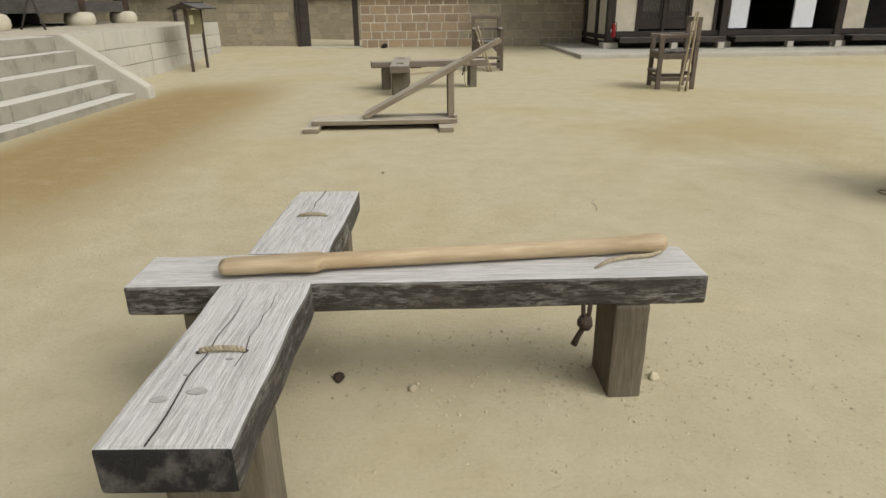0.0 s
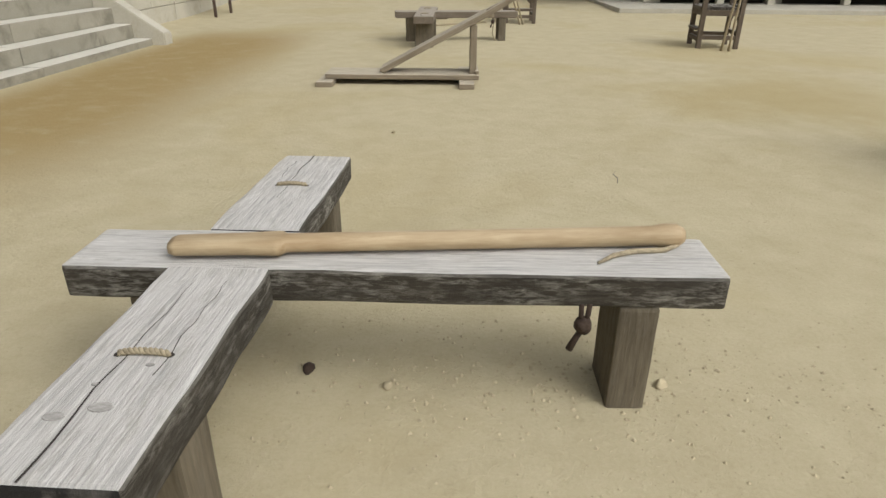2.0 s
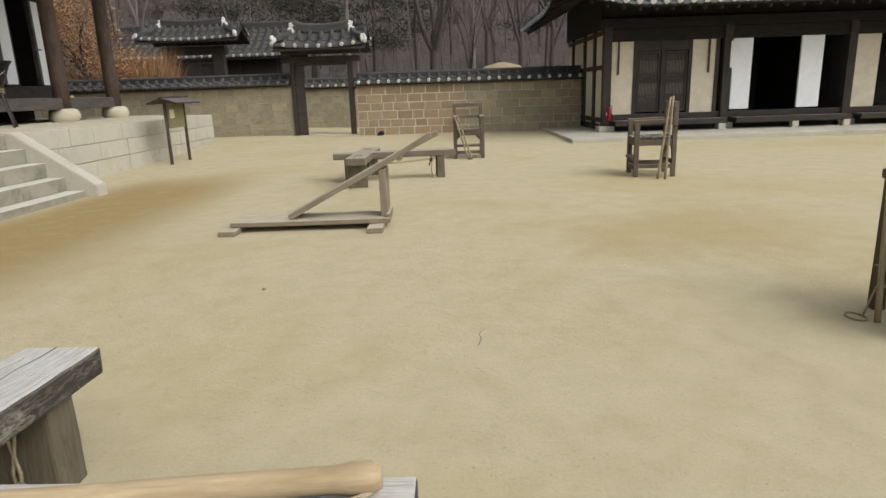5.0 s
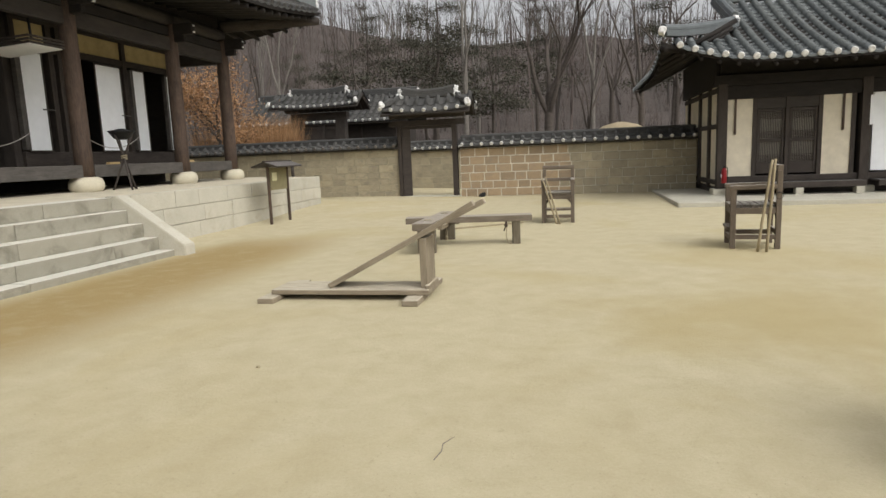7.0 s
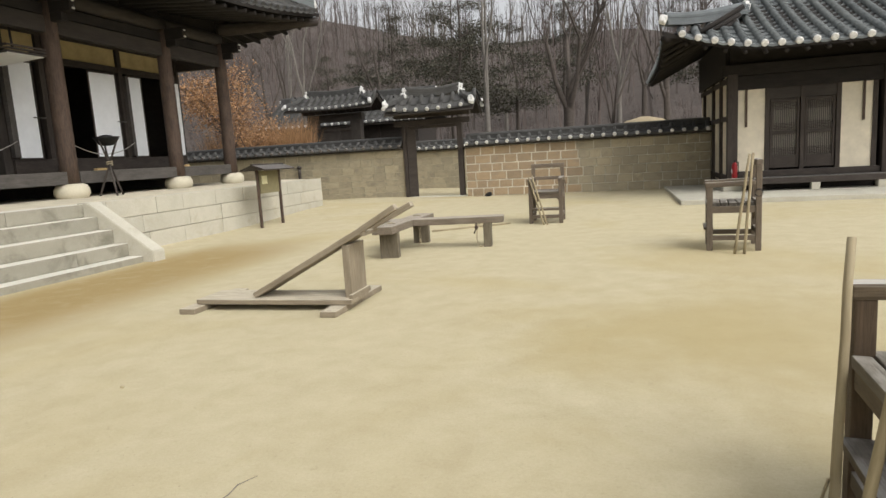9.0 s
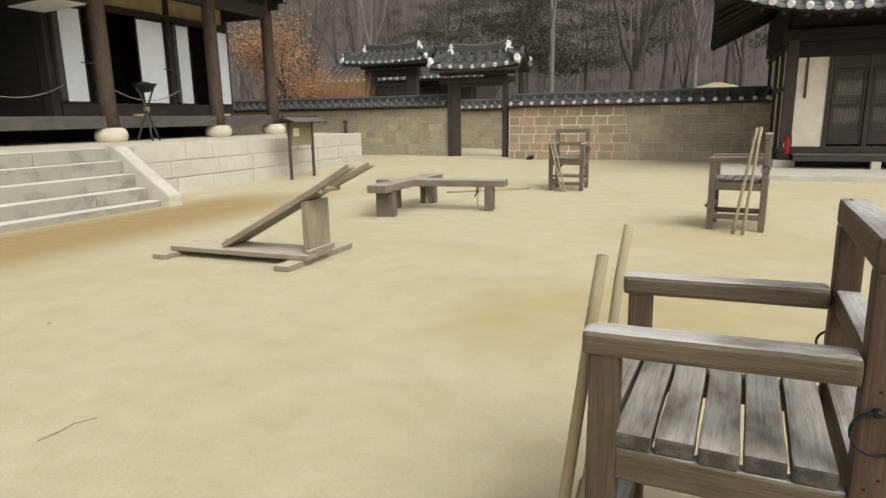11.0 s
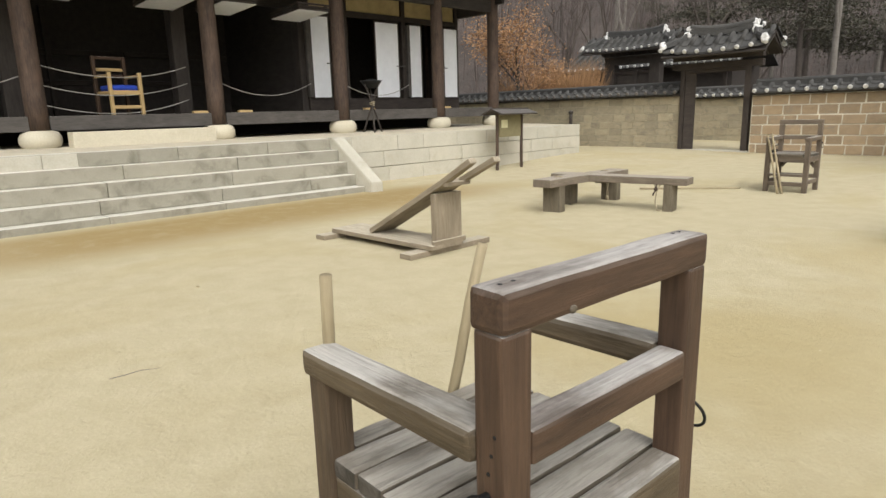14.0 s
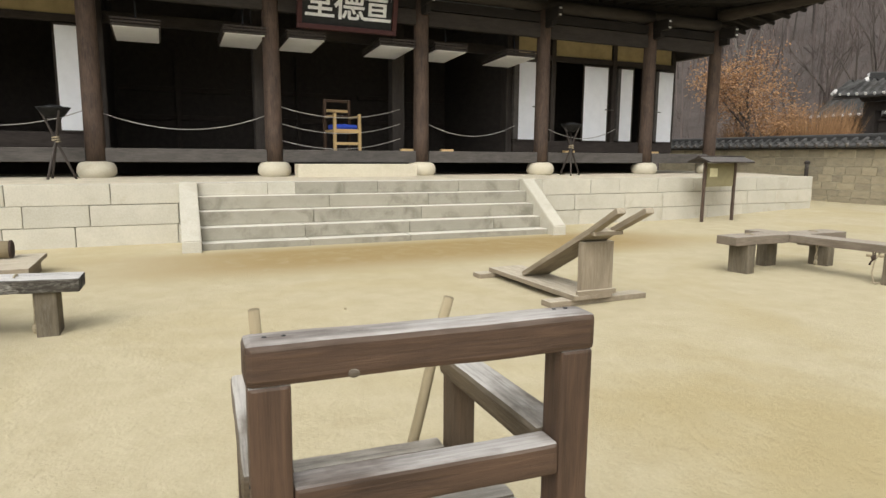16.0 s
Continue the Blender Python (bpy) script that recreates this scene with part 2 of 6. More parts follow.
MORTAR = plain_mat("lime_mortar", (0.60, 0.56, 0.46), 0.95, 0, 0.2, 5, 0.3)
DULL_MORTAR = plain_mat("stained_mortar", (0.37, 0.335, 0.24), 0.95, 0, 0.25, 4, 0.3)
TILE = stone_mat("grey_clay_tile", (0.082, 0.092, 0.094), (0.175, 0.19, 0.192), (0.07, 0.08, 0.075), 8, 0.58, 0.55, 0.3)
OLD_TILE = stone_mat("old_dark_tile", (0.036, 0.036, 0.035), (0.098, 0.096, 0.091), (0.04, 0.04, 0.036), 8, 0.55, 0.7, 0.3)
LIME = plain_mat("white_lime_plug", (0.62, 0.61, 0.58), 0.9, 0, 0.25, 20, 0.4)
PAPER = plain_mat("white_door_paper", (0.82, 0.83, 0.84), 0.85, 0, 0.04, 5, 0.05)
PLASTER = plain_mat("cream_plaster", (0.60, 0.54, 0.42), 0.9, 0, 0.10, 4, 0.1)
YELLOW_PLASTER = plain_mat("ochre_plaster", (0.46, 0.37, 0.20), 0.9, 0, 0.15, 4, 0.1)
DARK_IRON = plain_mat("black_iron", (0.02, 0.02, 0.02), 0.55, 0.6, 0.3, 20, 0.2)
ROPE_MAT = plain_mat("hemp_rope", (0.32, 0.27, 0.18), 0.95, 0, 0.3, 60, 0.8)
DARK_ROPE = plain_mat("dark_old_rope", (0.05, 0.035, 0.026), 0.95, 0, 0.3, 60, 0.8)
WHITE_ROPE = plain_mat("white_cord", (0.34, 0.32, 0.29), 0.9)
BLUE_CLOTH = plain_mat("blue_cushion_cloth", (0.03, 0.07, 0.42), 0.9)
MAROON = plain_mat("maroon_frame_paint", (0.06, 0.022, 0.02), 0.6)
BLACK_BOARD = plain_mat("black_name_board", (0.018, 0.018, 0.018), 0.6, 0, 0.3)
WHITE_PAINT = plain_mat("white_letter_paint", (0.75, 0.75, 0.73), 0.7)
RED_PAINT = plain_mat("red_enamel", (0.20, 0.010, 0.012), 0.4)
NOTICE = plain_mat("olive_notice_board", (0.20, 0.175, 0.095), 0.7)
NOTE_PAPER = plain_mat("yellow_note_paper", (0.62, 0.58, 0.36), 0.8)
BARK = wood_mat("grey_bark", (0.045, 0.037, 0.03), (0.12, 0.10, 0.085), None, 0, 5, 0.95, 0.0, 0.8)
PALE_BARK = wood_mat("pale_bark", (0.12, 0.105, 0.09), (0.24, 0.22, 0.19), None, 0, 5, 0.95, 0.0, 0.6)
TWIG = plain_mat("bare_twigs", (0.09, 0.072, 0.061), 0.95)
# darker timber copy for the eaves: the shade under the roof is in its colour
SHADED_EAVE_WOOD = wood_mat("shade_black_eave_wood", (0.012, 0.010, 0.009), (0.034, 0.029, 0.025), None, 0, 14, 0.85, 0.0, 0.4)
DRY_LEAF = leaf_mat("dry_oak_leaves", (0.20, 0.095, 0.040), (0.50, 0.30, 0.15))
STRAW = leaf_mat("dry_shrub_stems", (0.19, 0.105, 0.05), (0.38, 0.225, 0.11))
NEEDLES = leaf_mat("pine_needles", (0.036, 0.038, 0.026), (0.095, 0.086, 0.060))
THATCH = plain_mat("straw_thatch", (0.30, 0.245, 0.155), 0.95, 0, 0.25, 12, 0.6)


# ---- building helpers ----
def mesh_of(bm, name, material):
    me = bpy.data.meshes.new(name)
    bm.to_mesh(me)
    bm.free()
    for one in material if isinstance(material, (list, tuple)) else (material,):
        me.materials.append(one)
    return me


def part(name, bm, material, parent, label="", m=None, smooth=False):
    """Links a bmesh as one mesh object under a thing or a part (or at top level when parent is None)."""
    me = bm if isinstance(bm, bpy.types.Mesh) else mesh_of(bm, name, material)
    if smooth:
        me.polygons.foreach_set("use_smooth", [True] * len(me.polygons))
    ob = new(name, me)
    ob.parent = parent
    if m is not None:
        ob.matrix_basis = m
    return tagged(ob, label)


def thing(name, label, category, m=None, group="", kind=""):
    ob = new(name)
    if m is not None:
        ob.matrix_basis = m
    return tagged(ob, label, category, group, kind)


def box_bm(sx, sy, sz, bevel=0.01, wear=0.0, cuts=0, seed=0):
    bm = bmesh.new()
    bmesh.ops.create_cube(bm, size=1.0)
    bmesh.ops.scale(bm, vec=(sx, sy, sz), verts=bm.verts)
    if cuts:
        long_edges = [e for e in bm.edges if abs((e.verts[0].co - e.verts[1].co).x) > 1e-4]
        bmesh.ops.subdivide_edges(bm, edges=long_edges, cuts=cuts, use_grid_fill=True)
    if bevel:
        sharp = [e for e in bm.edges if len(e.link_faces) == 2 and e.calc_face_angle(0) > 0.5]
        bmesh.ops.bevel(bm, geom=sharp, offset=min(bevel, 0.45 * min(sx, sy, sz)), segments=2, profile=0.6, affect="EDGES")
    if wear:
        for v in bm.verts:
            v.co += noise.noise_vector(v.co * 7 + Vector((seed * 3.1, seed, 0))) * wear
    return bm


def frame_of(a, b, up=(0, 0, 1)):
    """A pose halfway from a to b whose x axis runs from a to b."""
    a, b = Vector(a), Vector(b)
    x = (b - a).normalized()
    y = Vector(up).cross(x)
    y = y.normalized() if y.length > 1e-5 else Vector((0, 1, 0))
    z = x.cross(y)
    m = Matrix((x, y, z)).transposed().to_4x4()
    m.translation = (a + b) / 2
    return m


def beam(parent, name, a, b, w, h, material, up=(0, 0, 1), bevel=0.008, label="", wear=0.002, cuts=6):
    """A squared timber from a to b (its axis), w wide and h deep."""
    size = (Vector(b) - Vector(a)).length
    return part(name, box_bm(size, w, h, bevel, wear, cuts, size), material, parent, label, frame_of(a, b, up))


def block(parent, name, lo, hi, material, bevel=0.008, label="", wear=0.0, cuts=0):
    lo, hi = Vector(lo), Vector(hi)
    s = hi - lo
    return part(name, box_bm(s.x, s.y, s.z, bevel, wear, cuts, s.x + lo.y), material, parent, label, Matrix.Translation((lo + hi) / 2))


def tube_into(bm, points, radii, segs=8, cap=True):
    points = [Vector(p) for p in points]
    rings = []
    for i, p in enumerate(points):
        d = (points[min(i + 1, len(points) - 1)] - points[max(i - 1, 0)]).normalized()
        side = d.cross(Vector((0.31, 0.52, 0.79)) if abs(d.z) > 0.8 else Vector((0, 0, 1))).normalized()
        other = d.cross(side)
        r = radii[i] if isinstance(radii, (list, tuple)) else radii
        rings.append([bm.verts.new(p + (side * math.cos(2 * math.pi * k / segs) + other * math.sin(2 * math.pi * k / segs)) * r) for k in range(segs)])
    for a, b in zip(rings, rings[1:]):
        for k in range(segs):
            bm.faces.new((a[k], a[(k + 1) % segs], b[(k + 1) % segs], b[k]))
    if cap:
        bm.faces.new(rings[0][::-1])
        bm.faces.new(rings[-1])


def tube(points, radii, segs=8):
    bm = bmesh.new()
    tube_into(bm, points, radii, segs)
    return bm


def pole(parent, name, a, b, r0, r1, material, segs=14, label="", rings=6, wear=0.004):
    """A round timber along its local x axis, tapering from r0 to r1."""
    size = (Vector(b) - Vector(a)).length
    pts = [(size * (i / rings - 0.5), noise.noise((i * 0.7, size, 1)) * wear, noise.noise((i * 0.7, size, 9)) * wear) for i in range(rings + 1)]
    return part(name, tube(pts, [r0 + (r1 - r0) * i / rings for i in range(rings + 1)], segs), material, parent, label, frame_of(a, b), True)


def lathe(profile, segs=24):
    bm = bmesh.new()
    rings = [[bm.verts.new((r * math.cos(2 * math.pi * k / segs), r * math.sin(2 * math.pi * k / segs), z)) for k in range(segs)] for r, z in profile]
    for a, b in zip(rings, rings[1:]):
        for k in range(segs):
            bm.faces.new((a[k], a[(k + 1) % segs], b[(k + 1) % segs], b[k]))
    bm.faces.new(rings[0][::-1])
    bm.faces.new(rings[-1])
    return bm


def sagging(a, b, sag, n=12):
    a, b = Vector(a), Vector(b)
    return [a.lerp(b, i / n) - Vector((0, 0, sag * 4 * (i / n) * (1 - i / n))) for i in range(n + 1)]


def smooth_step(lo, hi, v):
    t = max(0.0, min(1.0, (v - lo) / (hi - lo)))
    return t * t * (3 - 2 * t)


# ---- ground ----
def ground_height(x, y):
    z = 0.05 * smooth_step(14, 20, y) + 0.09 * smooth_step(-1, -5, x) * smooth_step(14, 18.5, y)
    hill = 31 * smooth_step(36, 190, y) + 22 * smooth_step(-20, -130, x) * smooth_step(30, 130, y) - 12 * smooth_step(0, 60, x) * smooth_step(60, 160, y)
    hill = max(0.0, hill) + (2.5 * noise.noise((x * 0.03, y * 0.03, 0.4)) * smooth_step(45, 90, y))
    return z + hill


def build_ground():
    bm = bmesh.new()
    xs = [-700, -450, -300, -220] + list(range(-160, -20, 10)) + [x * 1.0 for x in range(-20, 21)] + list(range(30, 170, 10)) + [220, 300, 450, 700]
    ys = [-700, -400, -200, -100, -50, -30] + [y * 1.0 for y in range(-20, 26)] + list(range(28, 60, 4)) + list(range(60, 260, 10)) + [320, 420, 700]
    rows = [[bm.verts.new((x, y, ground_height(x, y))) for x in xs] for y in ys]
    for j, (a, b) in enumerate(zip(rows, rows[1:])):
        for i in range(len(xs) - 1):
            f = bm.faces.new((a[i], a[i + 1], b[i + 1], b[i]))
            f.material_index = 0 if -20 <= xs[i] <= 19 and -50 <= ys[j] < 26 else 1
            f.smooth = True
    return tagged(part("ground", bm, (SAND, LITTER), None), "packed pale sand courtyard with damp ochre patches", "ground", kind="structure")


ground = build_ground()

# ---- terrace, steps ----
TERRACE_X, TERRACE_END, TERRACE_Z = -5.15, 18.85, 0.935
rng = random.Random(5)


def build_terrace():
    terrace = tagged(new("terrace"), "raised terrace of pale granite blocks under the hall", "terrace", kind="structure")
    bm = bmesh.new()
    lo, hi = Vector((-16, -9, -0.2)), Vector((TERRACE_X - 0.28, TERRACE_END - 0.28, 0))
    top = lambda x: TERRACE_Z + 0.003 + 0.04 * smooth_step(-5.2, -6.9, x)
    xs = [-16, -9, -6.9, -6.3, -5.8, hi.x]
    bottom = [[bm.verts.new((x, y, -0.2)) for x in (xs[0], xs[-1])] for y in (lo.y, hi.y)]
    tops = [[bm.verts.new((x, y, top(x))) for x in xs] for y in (lo.y, hi.y)]
    for i in range(len(xs) - 1):
        bm.faces.new((tops[0][i], tops[0][i + 1], tops[1][i + 1], tops[1][i]))
    bm.faces.new((bottom[0][1], bottom[1][1], tops[1][-1], tops[0][-1]))
    bm.faces.new((bottom[1][0], bottom[1][1], *reversed(tops[1][-1:]), *reversed(tops[1][:-1])))
    part("terrace_fill", bm, plain_mat("lime_earth_floor", (0.50, 0.45, 0.34), 0.95, 0, 0.12, 3, 0.3), terrace)
    courses = [(-0.1, 0.30), (0.305, 0.62), (0.625, TERRACE_Z)]
    for k, (z0, z1) in enumerate(courses):
        y = -9 + rng.random() * 0.5
        while y < TERRACE_END - 0.01:
            size = rng.uniform(0.75, 1.5)
            y1 = min(y + size, TERRACE_END) if TERRACE_END - y - size > 0.4 else TERRACE_END
            if not (y > 4.3 and y1 < 10.2 and z1 < 0.9):
                out = rng.uniform(0, 0.012)
                block(terrace, "granite_block", (TERRACE_X - 0.3, y, z0), (TERRACE_X + out, y1 - 0.009, z1 - 0.004 + rng.uniform(0, 0.004)), GRANITE, 0.012, "", 0.003)
            y = y1
        x = TERRACE_X - 0.3
        while x > -14:
            x1 = max(x - rng.uniform(0.8, 1.4), -14)
            block(terrace, "granite_block", (x1 + 0.008, TERRACE_END - 0.3, z0), (x - 0.004, TERRACE_END - rng.uniform(0, 0.01), z1 - 0.004), GRANITE, 0.012, "", 0.003)
            x = x1
    return terrace


STEP_FRONT, STEP_DEPTH, STEP_TOPS = -4.06, 0.262, (0.10, 0.30, 0.52, 0.73, 0.938)
STEP_Y0, STEP_Y1, CHEEK = 4.36, 10.19, 0.27


def build_stairs():
    stairs = tagged(new("stairs"), "five wide pale granite steps with sloping cheek stones", "stairs", kind="structure")
    for k in range(5):
        y = STEP_Y0
        x_front = STEP_FRONT - STEP_DEPTH * k
        while y < STEP_Y1 - 0.01:
            y1 = y + rng.uniform(1.3, 2.2)
            y1 = STEP_Y1 if STEP_Y1 - y1 < 0.7 else y1
            z0 = -0.1 if k == 0 else STEP_TOPS[k - 1] + 0.001
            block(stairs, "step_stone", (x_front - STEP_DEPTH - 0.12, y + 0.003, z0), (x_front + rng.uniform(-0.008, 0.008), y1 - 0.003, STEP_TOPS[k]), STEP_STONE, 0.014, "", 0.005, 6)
            y = y1
    for y0 in (STEP_Y0 - CHEEK, STEP_Y1):
        bm = bmesh.new()
        outline = [(-3.87, -0.1), (-3.87, 0.165), (-5.03, 0.955), (-5.25, 0.955), (-5.25, -0.1)]
        near = [bm.verts.new((x, y0 + 0.004, z)) for x, z in outline]
        far = [bm.verts.new((x, y0 + CHEEK - 0.004, z)) for x, z in outline]
        bm.faces.new(near)
        bm.faces.new(far[::-1])
        for i in range(5):
            bm.faces.new((near[i], far[i], far[(i + 1) % 5], near[(i + 1) % 5]))
        bmesh.ops.recalc_face_normals(bm, faces=bm.faces)
        bmesh.ops.bevel(bm, geom=bm.edges[:], offset=0.014, segments=2, affect="EDGES")
        part("cheek_stone", bm, GRANITE, stairs, "sloping granite cheek stone")
    stairs.matrix_basis = Matrix.Translation((-4, 7.3, 0)) @ Matrix.Rotation(radians(-1.5), 4, "Z") @ Matrix.Translation((4, -7.3, 0))
    return stairs


build_terrace()
build_stairs()


# ---- cross-shaped punishment benches ----
def bench_plank(parent, a, b, w, h, wood):
    """A thick worn plank whose ends and edges are chipped."""
    size = (Vector(b) - Vector(a)).length
    bm = box_bm(size, w, h, 0.012, 0.0, 14)
    for v in bm.verts:
        s = v.co * 5 + Vector(a)
        v.co.y += 0.006 * noise.noise(s) * (1 if abs(v.co.y) > w * 0.4 else 0)
        v.co.z += 0.004 * noise.noise(s * 1.7)
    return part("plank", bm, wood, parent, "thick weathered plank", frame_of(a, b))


def cross_bench(name, label, length, span, cross_at, skew, width, height, thick, wood, drop=0.0):
    """Long plank along x from 0; two planks run out from it at cross_at, a little askew, their tops flush."""
    bench = thing(name, label, "bench", group="cross-shaped benches")
    zc = height - thick / 2
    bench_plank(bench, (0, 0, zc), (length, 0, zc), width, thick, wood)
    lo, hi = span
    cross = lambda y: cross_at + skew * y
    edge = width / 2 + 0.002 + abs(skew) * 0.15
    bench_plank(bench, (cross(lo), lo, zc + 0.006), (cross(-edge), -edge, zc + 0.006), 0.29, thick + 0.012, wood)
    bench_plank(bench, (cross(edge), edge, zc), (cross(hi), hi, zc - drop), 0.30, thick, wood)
    for x, y, sx, sy in ((0.24, 0.0, 0.14, 0.24), (length - 0.243, -0.02, 0.12, 0.23), (cross(lo + 0.28), lo + 0.28, 0.26, 0.15), (cross(hi - 0.24), hi - 0.24, 0.25, 0.15)):
        m = Matrix.Translation((x, y, (height - thick) / 2 - 0.01)) @ Matrix.Rotation(radians(90), 4, "Y")
        part("leg", box_bm(height - thick + 0.02, sy, sx, 0.012, 0.003, 5, x + y), LEG_WOOD, bench, "squared wooden bench leg", m)
    for y, rise in ((lo + 0.375, 0.012), (hi - 0.44, -drop * 0.5)):
        cx = cross(y)
        for phase in (0.0, math.pi):
            pts = []
            for i in range(37):
                f = i / 36
                w = 2 * math.pi * 5 * f + phase
                pts.append((cx - 0.058 + 0.116 * f, y + 0.004 * math.cos(w), height + 0.002 + rise + 0.010 * math.sin(math.pi * f) ** 0.5 + 0.004 * math.sin(w)))
            part("rope_strand", tube(pts, 0.0052, 6), ROPE_MAT, bench, "twisted pale rope loop", None, True)
        for dx in (-0.058, 0.058):
            part("peg_hole", lathe([(0.010, 0.0), (0.009, 0.001)], 10), DARK_WOOD, bench, "", Matrix.Translation((cx + dx, y, height + rise + 0.0015)))
    n = 14
    for start, way, dx, wide, z in ((lo + 0.004, 0.70, -0.035, 0.0022, 0.015), (lo + 0.30, 0.42, 0.055, 0.0009, 0.015), (hi - 0.004, -0.58, -0.02, 0.0026, 0.003), (hi - 0.1, -0.3, -0.075, 0.001, 0.003)):
        bm = bmesh.new()
        crack = [(cross(start + way * i / n) + dx + 0.02 * noise.noise((i * 0.3, 3, dx)), start + way * i / n) for i in range(n + 1)]
        low = [bm.verts.new((x - wide * (1 - i / n) - 0.0006, y, height + z - drop * max(0.0, y / hi))) for i, (x, y) in enumerate(crack)]
        top = [bm.verts.new((x + wide * (1 - i / n) + 0.0006, y, height + z - drop * max(0.0, y / hi))) for i, (x, y) in enumerate(crack)]
        for i in range(n):
            bm.faces.new((low[i], top[i], top[i + 1], low[i + 1]))
        part("split", bm, DARK_WOOD, bench, "dark drying crack")
    for dx, dy, size in ((-0.075, 0.17, 0.017), (0.0, 0.20, 0.020), (0.03, 0.34, 0.008), (-0.05, 0.27, 0.007)):
        knot = lathe([(size, 0.0), (size * 0.9, 0.0018), (size * 0.4, 0.0022)], 14)
        part("wood_knot", knot, KNOT_WOOD, bench, "grey round knot in the plank", Matrix.Translation((cross(lo + dy) + dx, lo + dy, height + 0.0125)) @ Matrix.Diagonal((1.3, 0.8, 1, 1)))
    x, y, z = length - 0.40, -0.13, height - thick
    cx = cross(hi - 0.33)
    for dx in (-0.012, 0.012):
        part("rope_strand", tube([(x + dx, y, z + 0.01), (x + dx * 0.8, y, z - 0.03), (x, y, z - 0.05)], 0.008, 8), DARK_ROPE, bench, "", None, True)
    knot = bmesh.new()
    bmesh.ops.create_icosphere(knot, subdivisions=3, radius=0.027)
    for v in knot.verts:
        v.co *= 1 + 0.22 * noise.noise(v.co * 60)
    part("rope_knot", knot, DARK_ROPE, bench, "fat dark rope knot", Matrix.Translation((x, y, z - 0.062)), True)
    part("rope_tail", tube([(x - 0.005, y, z - 0.08), (x - 0.022, y - 0.005, z - 0.11), (x - 0.036, y - 0.005, z - 0.145)], [0.009, 0.010, 0.012], 8), DARK_ROPE, bench, "", None, True)
    for dx in (-0.022, 0.022):
        part("hanging_rope", tube([(cx + dx, hi - 0.33, z + 0.01), (cx + dx * 0.5, hi - 0.335, z - 0.12), (cx - dx * 0.6, hi - 0.34, z - 0.24), (cx - dx * 0.3, hi - 0.34, z - 0.30)], 0.007, 6), ROPE_MAT, bench, "crossed rope hanging under the plank", None, True)
    part("hanging_knot", lathe([(0.008, -0.05), (0.022, -0.035), (0.026, 0.0), (0.018, 0.022), (0.006, 0.035)], 10), ROPE_MAT, bench, "", Matrix.Translation((cx, hi - 0.34, z - 0.31)), True)
    beam(bench, "batten", (cross_at + 0.16, 0.02, z - 0.013), (cross_at + 0.33, 0.02, z - 0.013), 0.2, 0.022, wood, (0, 0, 1), 0.004)
    return bench


BENCH_H = 0.468
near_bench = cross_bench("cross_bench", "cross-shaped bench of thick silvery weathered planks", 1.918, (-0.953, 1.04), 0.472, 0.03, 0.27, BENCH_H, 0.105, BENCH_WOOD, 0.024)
near_bench.matrix_basis = pose(-0.622, 2.236, 0, 0, 0, -0.6)
far_bench = cross_bench("cross_bench", "cross-shaped tan-grey plank bench with a rope loop hanging", 1.95, (-1.06, 0.90), 0.50, 0.145, 0.29, 0.447, 0.095, TAN_BENCH_WOOD)
far_bench.matrix_basis = pose(-0.42, 11.02, 0, 0, 0, 7.9)

part("rope_loop", tube([(1.60, -0.10, 0.36), (1.56, -0.13, 0.25), (1.55, -0.14, 0.12), (1.58, -0.15, 0.02), (1.62, -0.15, 0.012), (1.63, -0.13, 0.03)], 0.009, 8), ROPE_MAT, far_bench, "slack rope loop hanging to the ground", None, True)


def low_platform():
    """Low plank platform with a dark-ended log on it."""
    p = thing("low_platform", "low grey plank platform standing on the sand", "platform")
    for k in range(4):
        x = -3.24 + 0.29 * k
        beam(p, "deck_plank", (x + 0.14, 0.6, 0.18), (x + 0.14, 2.58, 0.18), 0.28, 0.05, TILT_WOOD, (0, 0, 1), 0.006)
    for y in (0.75, 2.45):
        block(p, "bearer", (-3.2, y - 0.07, -0.01), (-2.12, y + 0.07, 0.153), TILT_WOOD, 0.008)
    log = thing("log_pillow", "short pale log with dark ends lying on the platform", "log")
    pole(log, "log_body", (-2.93, 1.1, 0.307), (-2.93, 2.28, 0.307), 0.10, 0.098, STICK_WOOD, 16, "", 6, 0.01)
    part("log_end", lathe([(0.104, 0.0), (0.104, 0.02), (0.09, 0.03)], 16), DARK_ROPE, log, "dark wrapped end", pose(-2.93, 2.275, 0.307, -90, 0, 0))


low_platform()


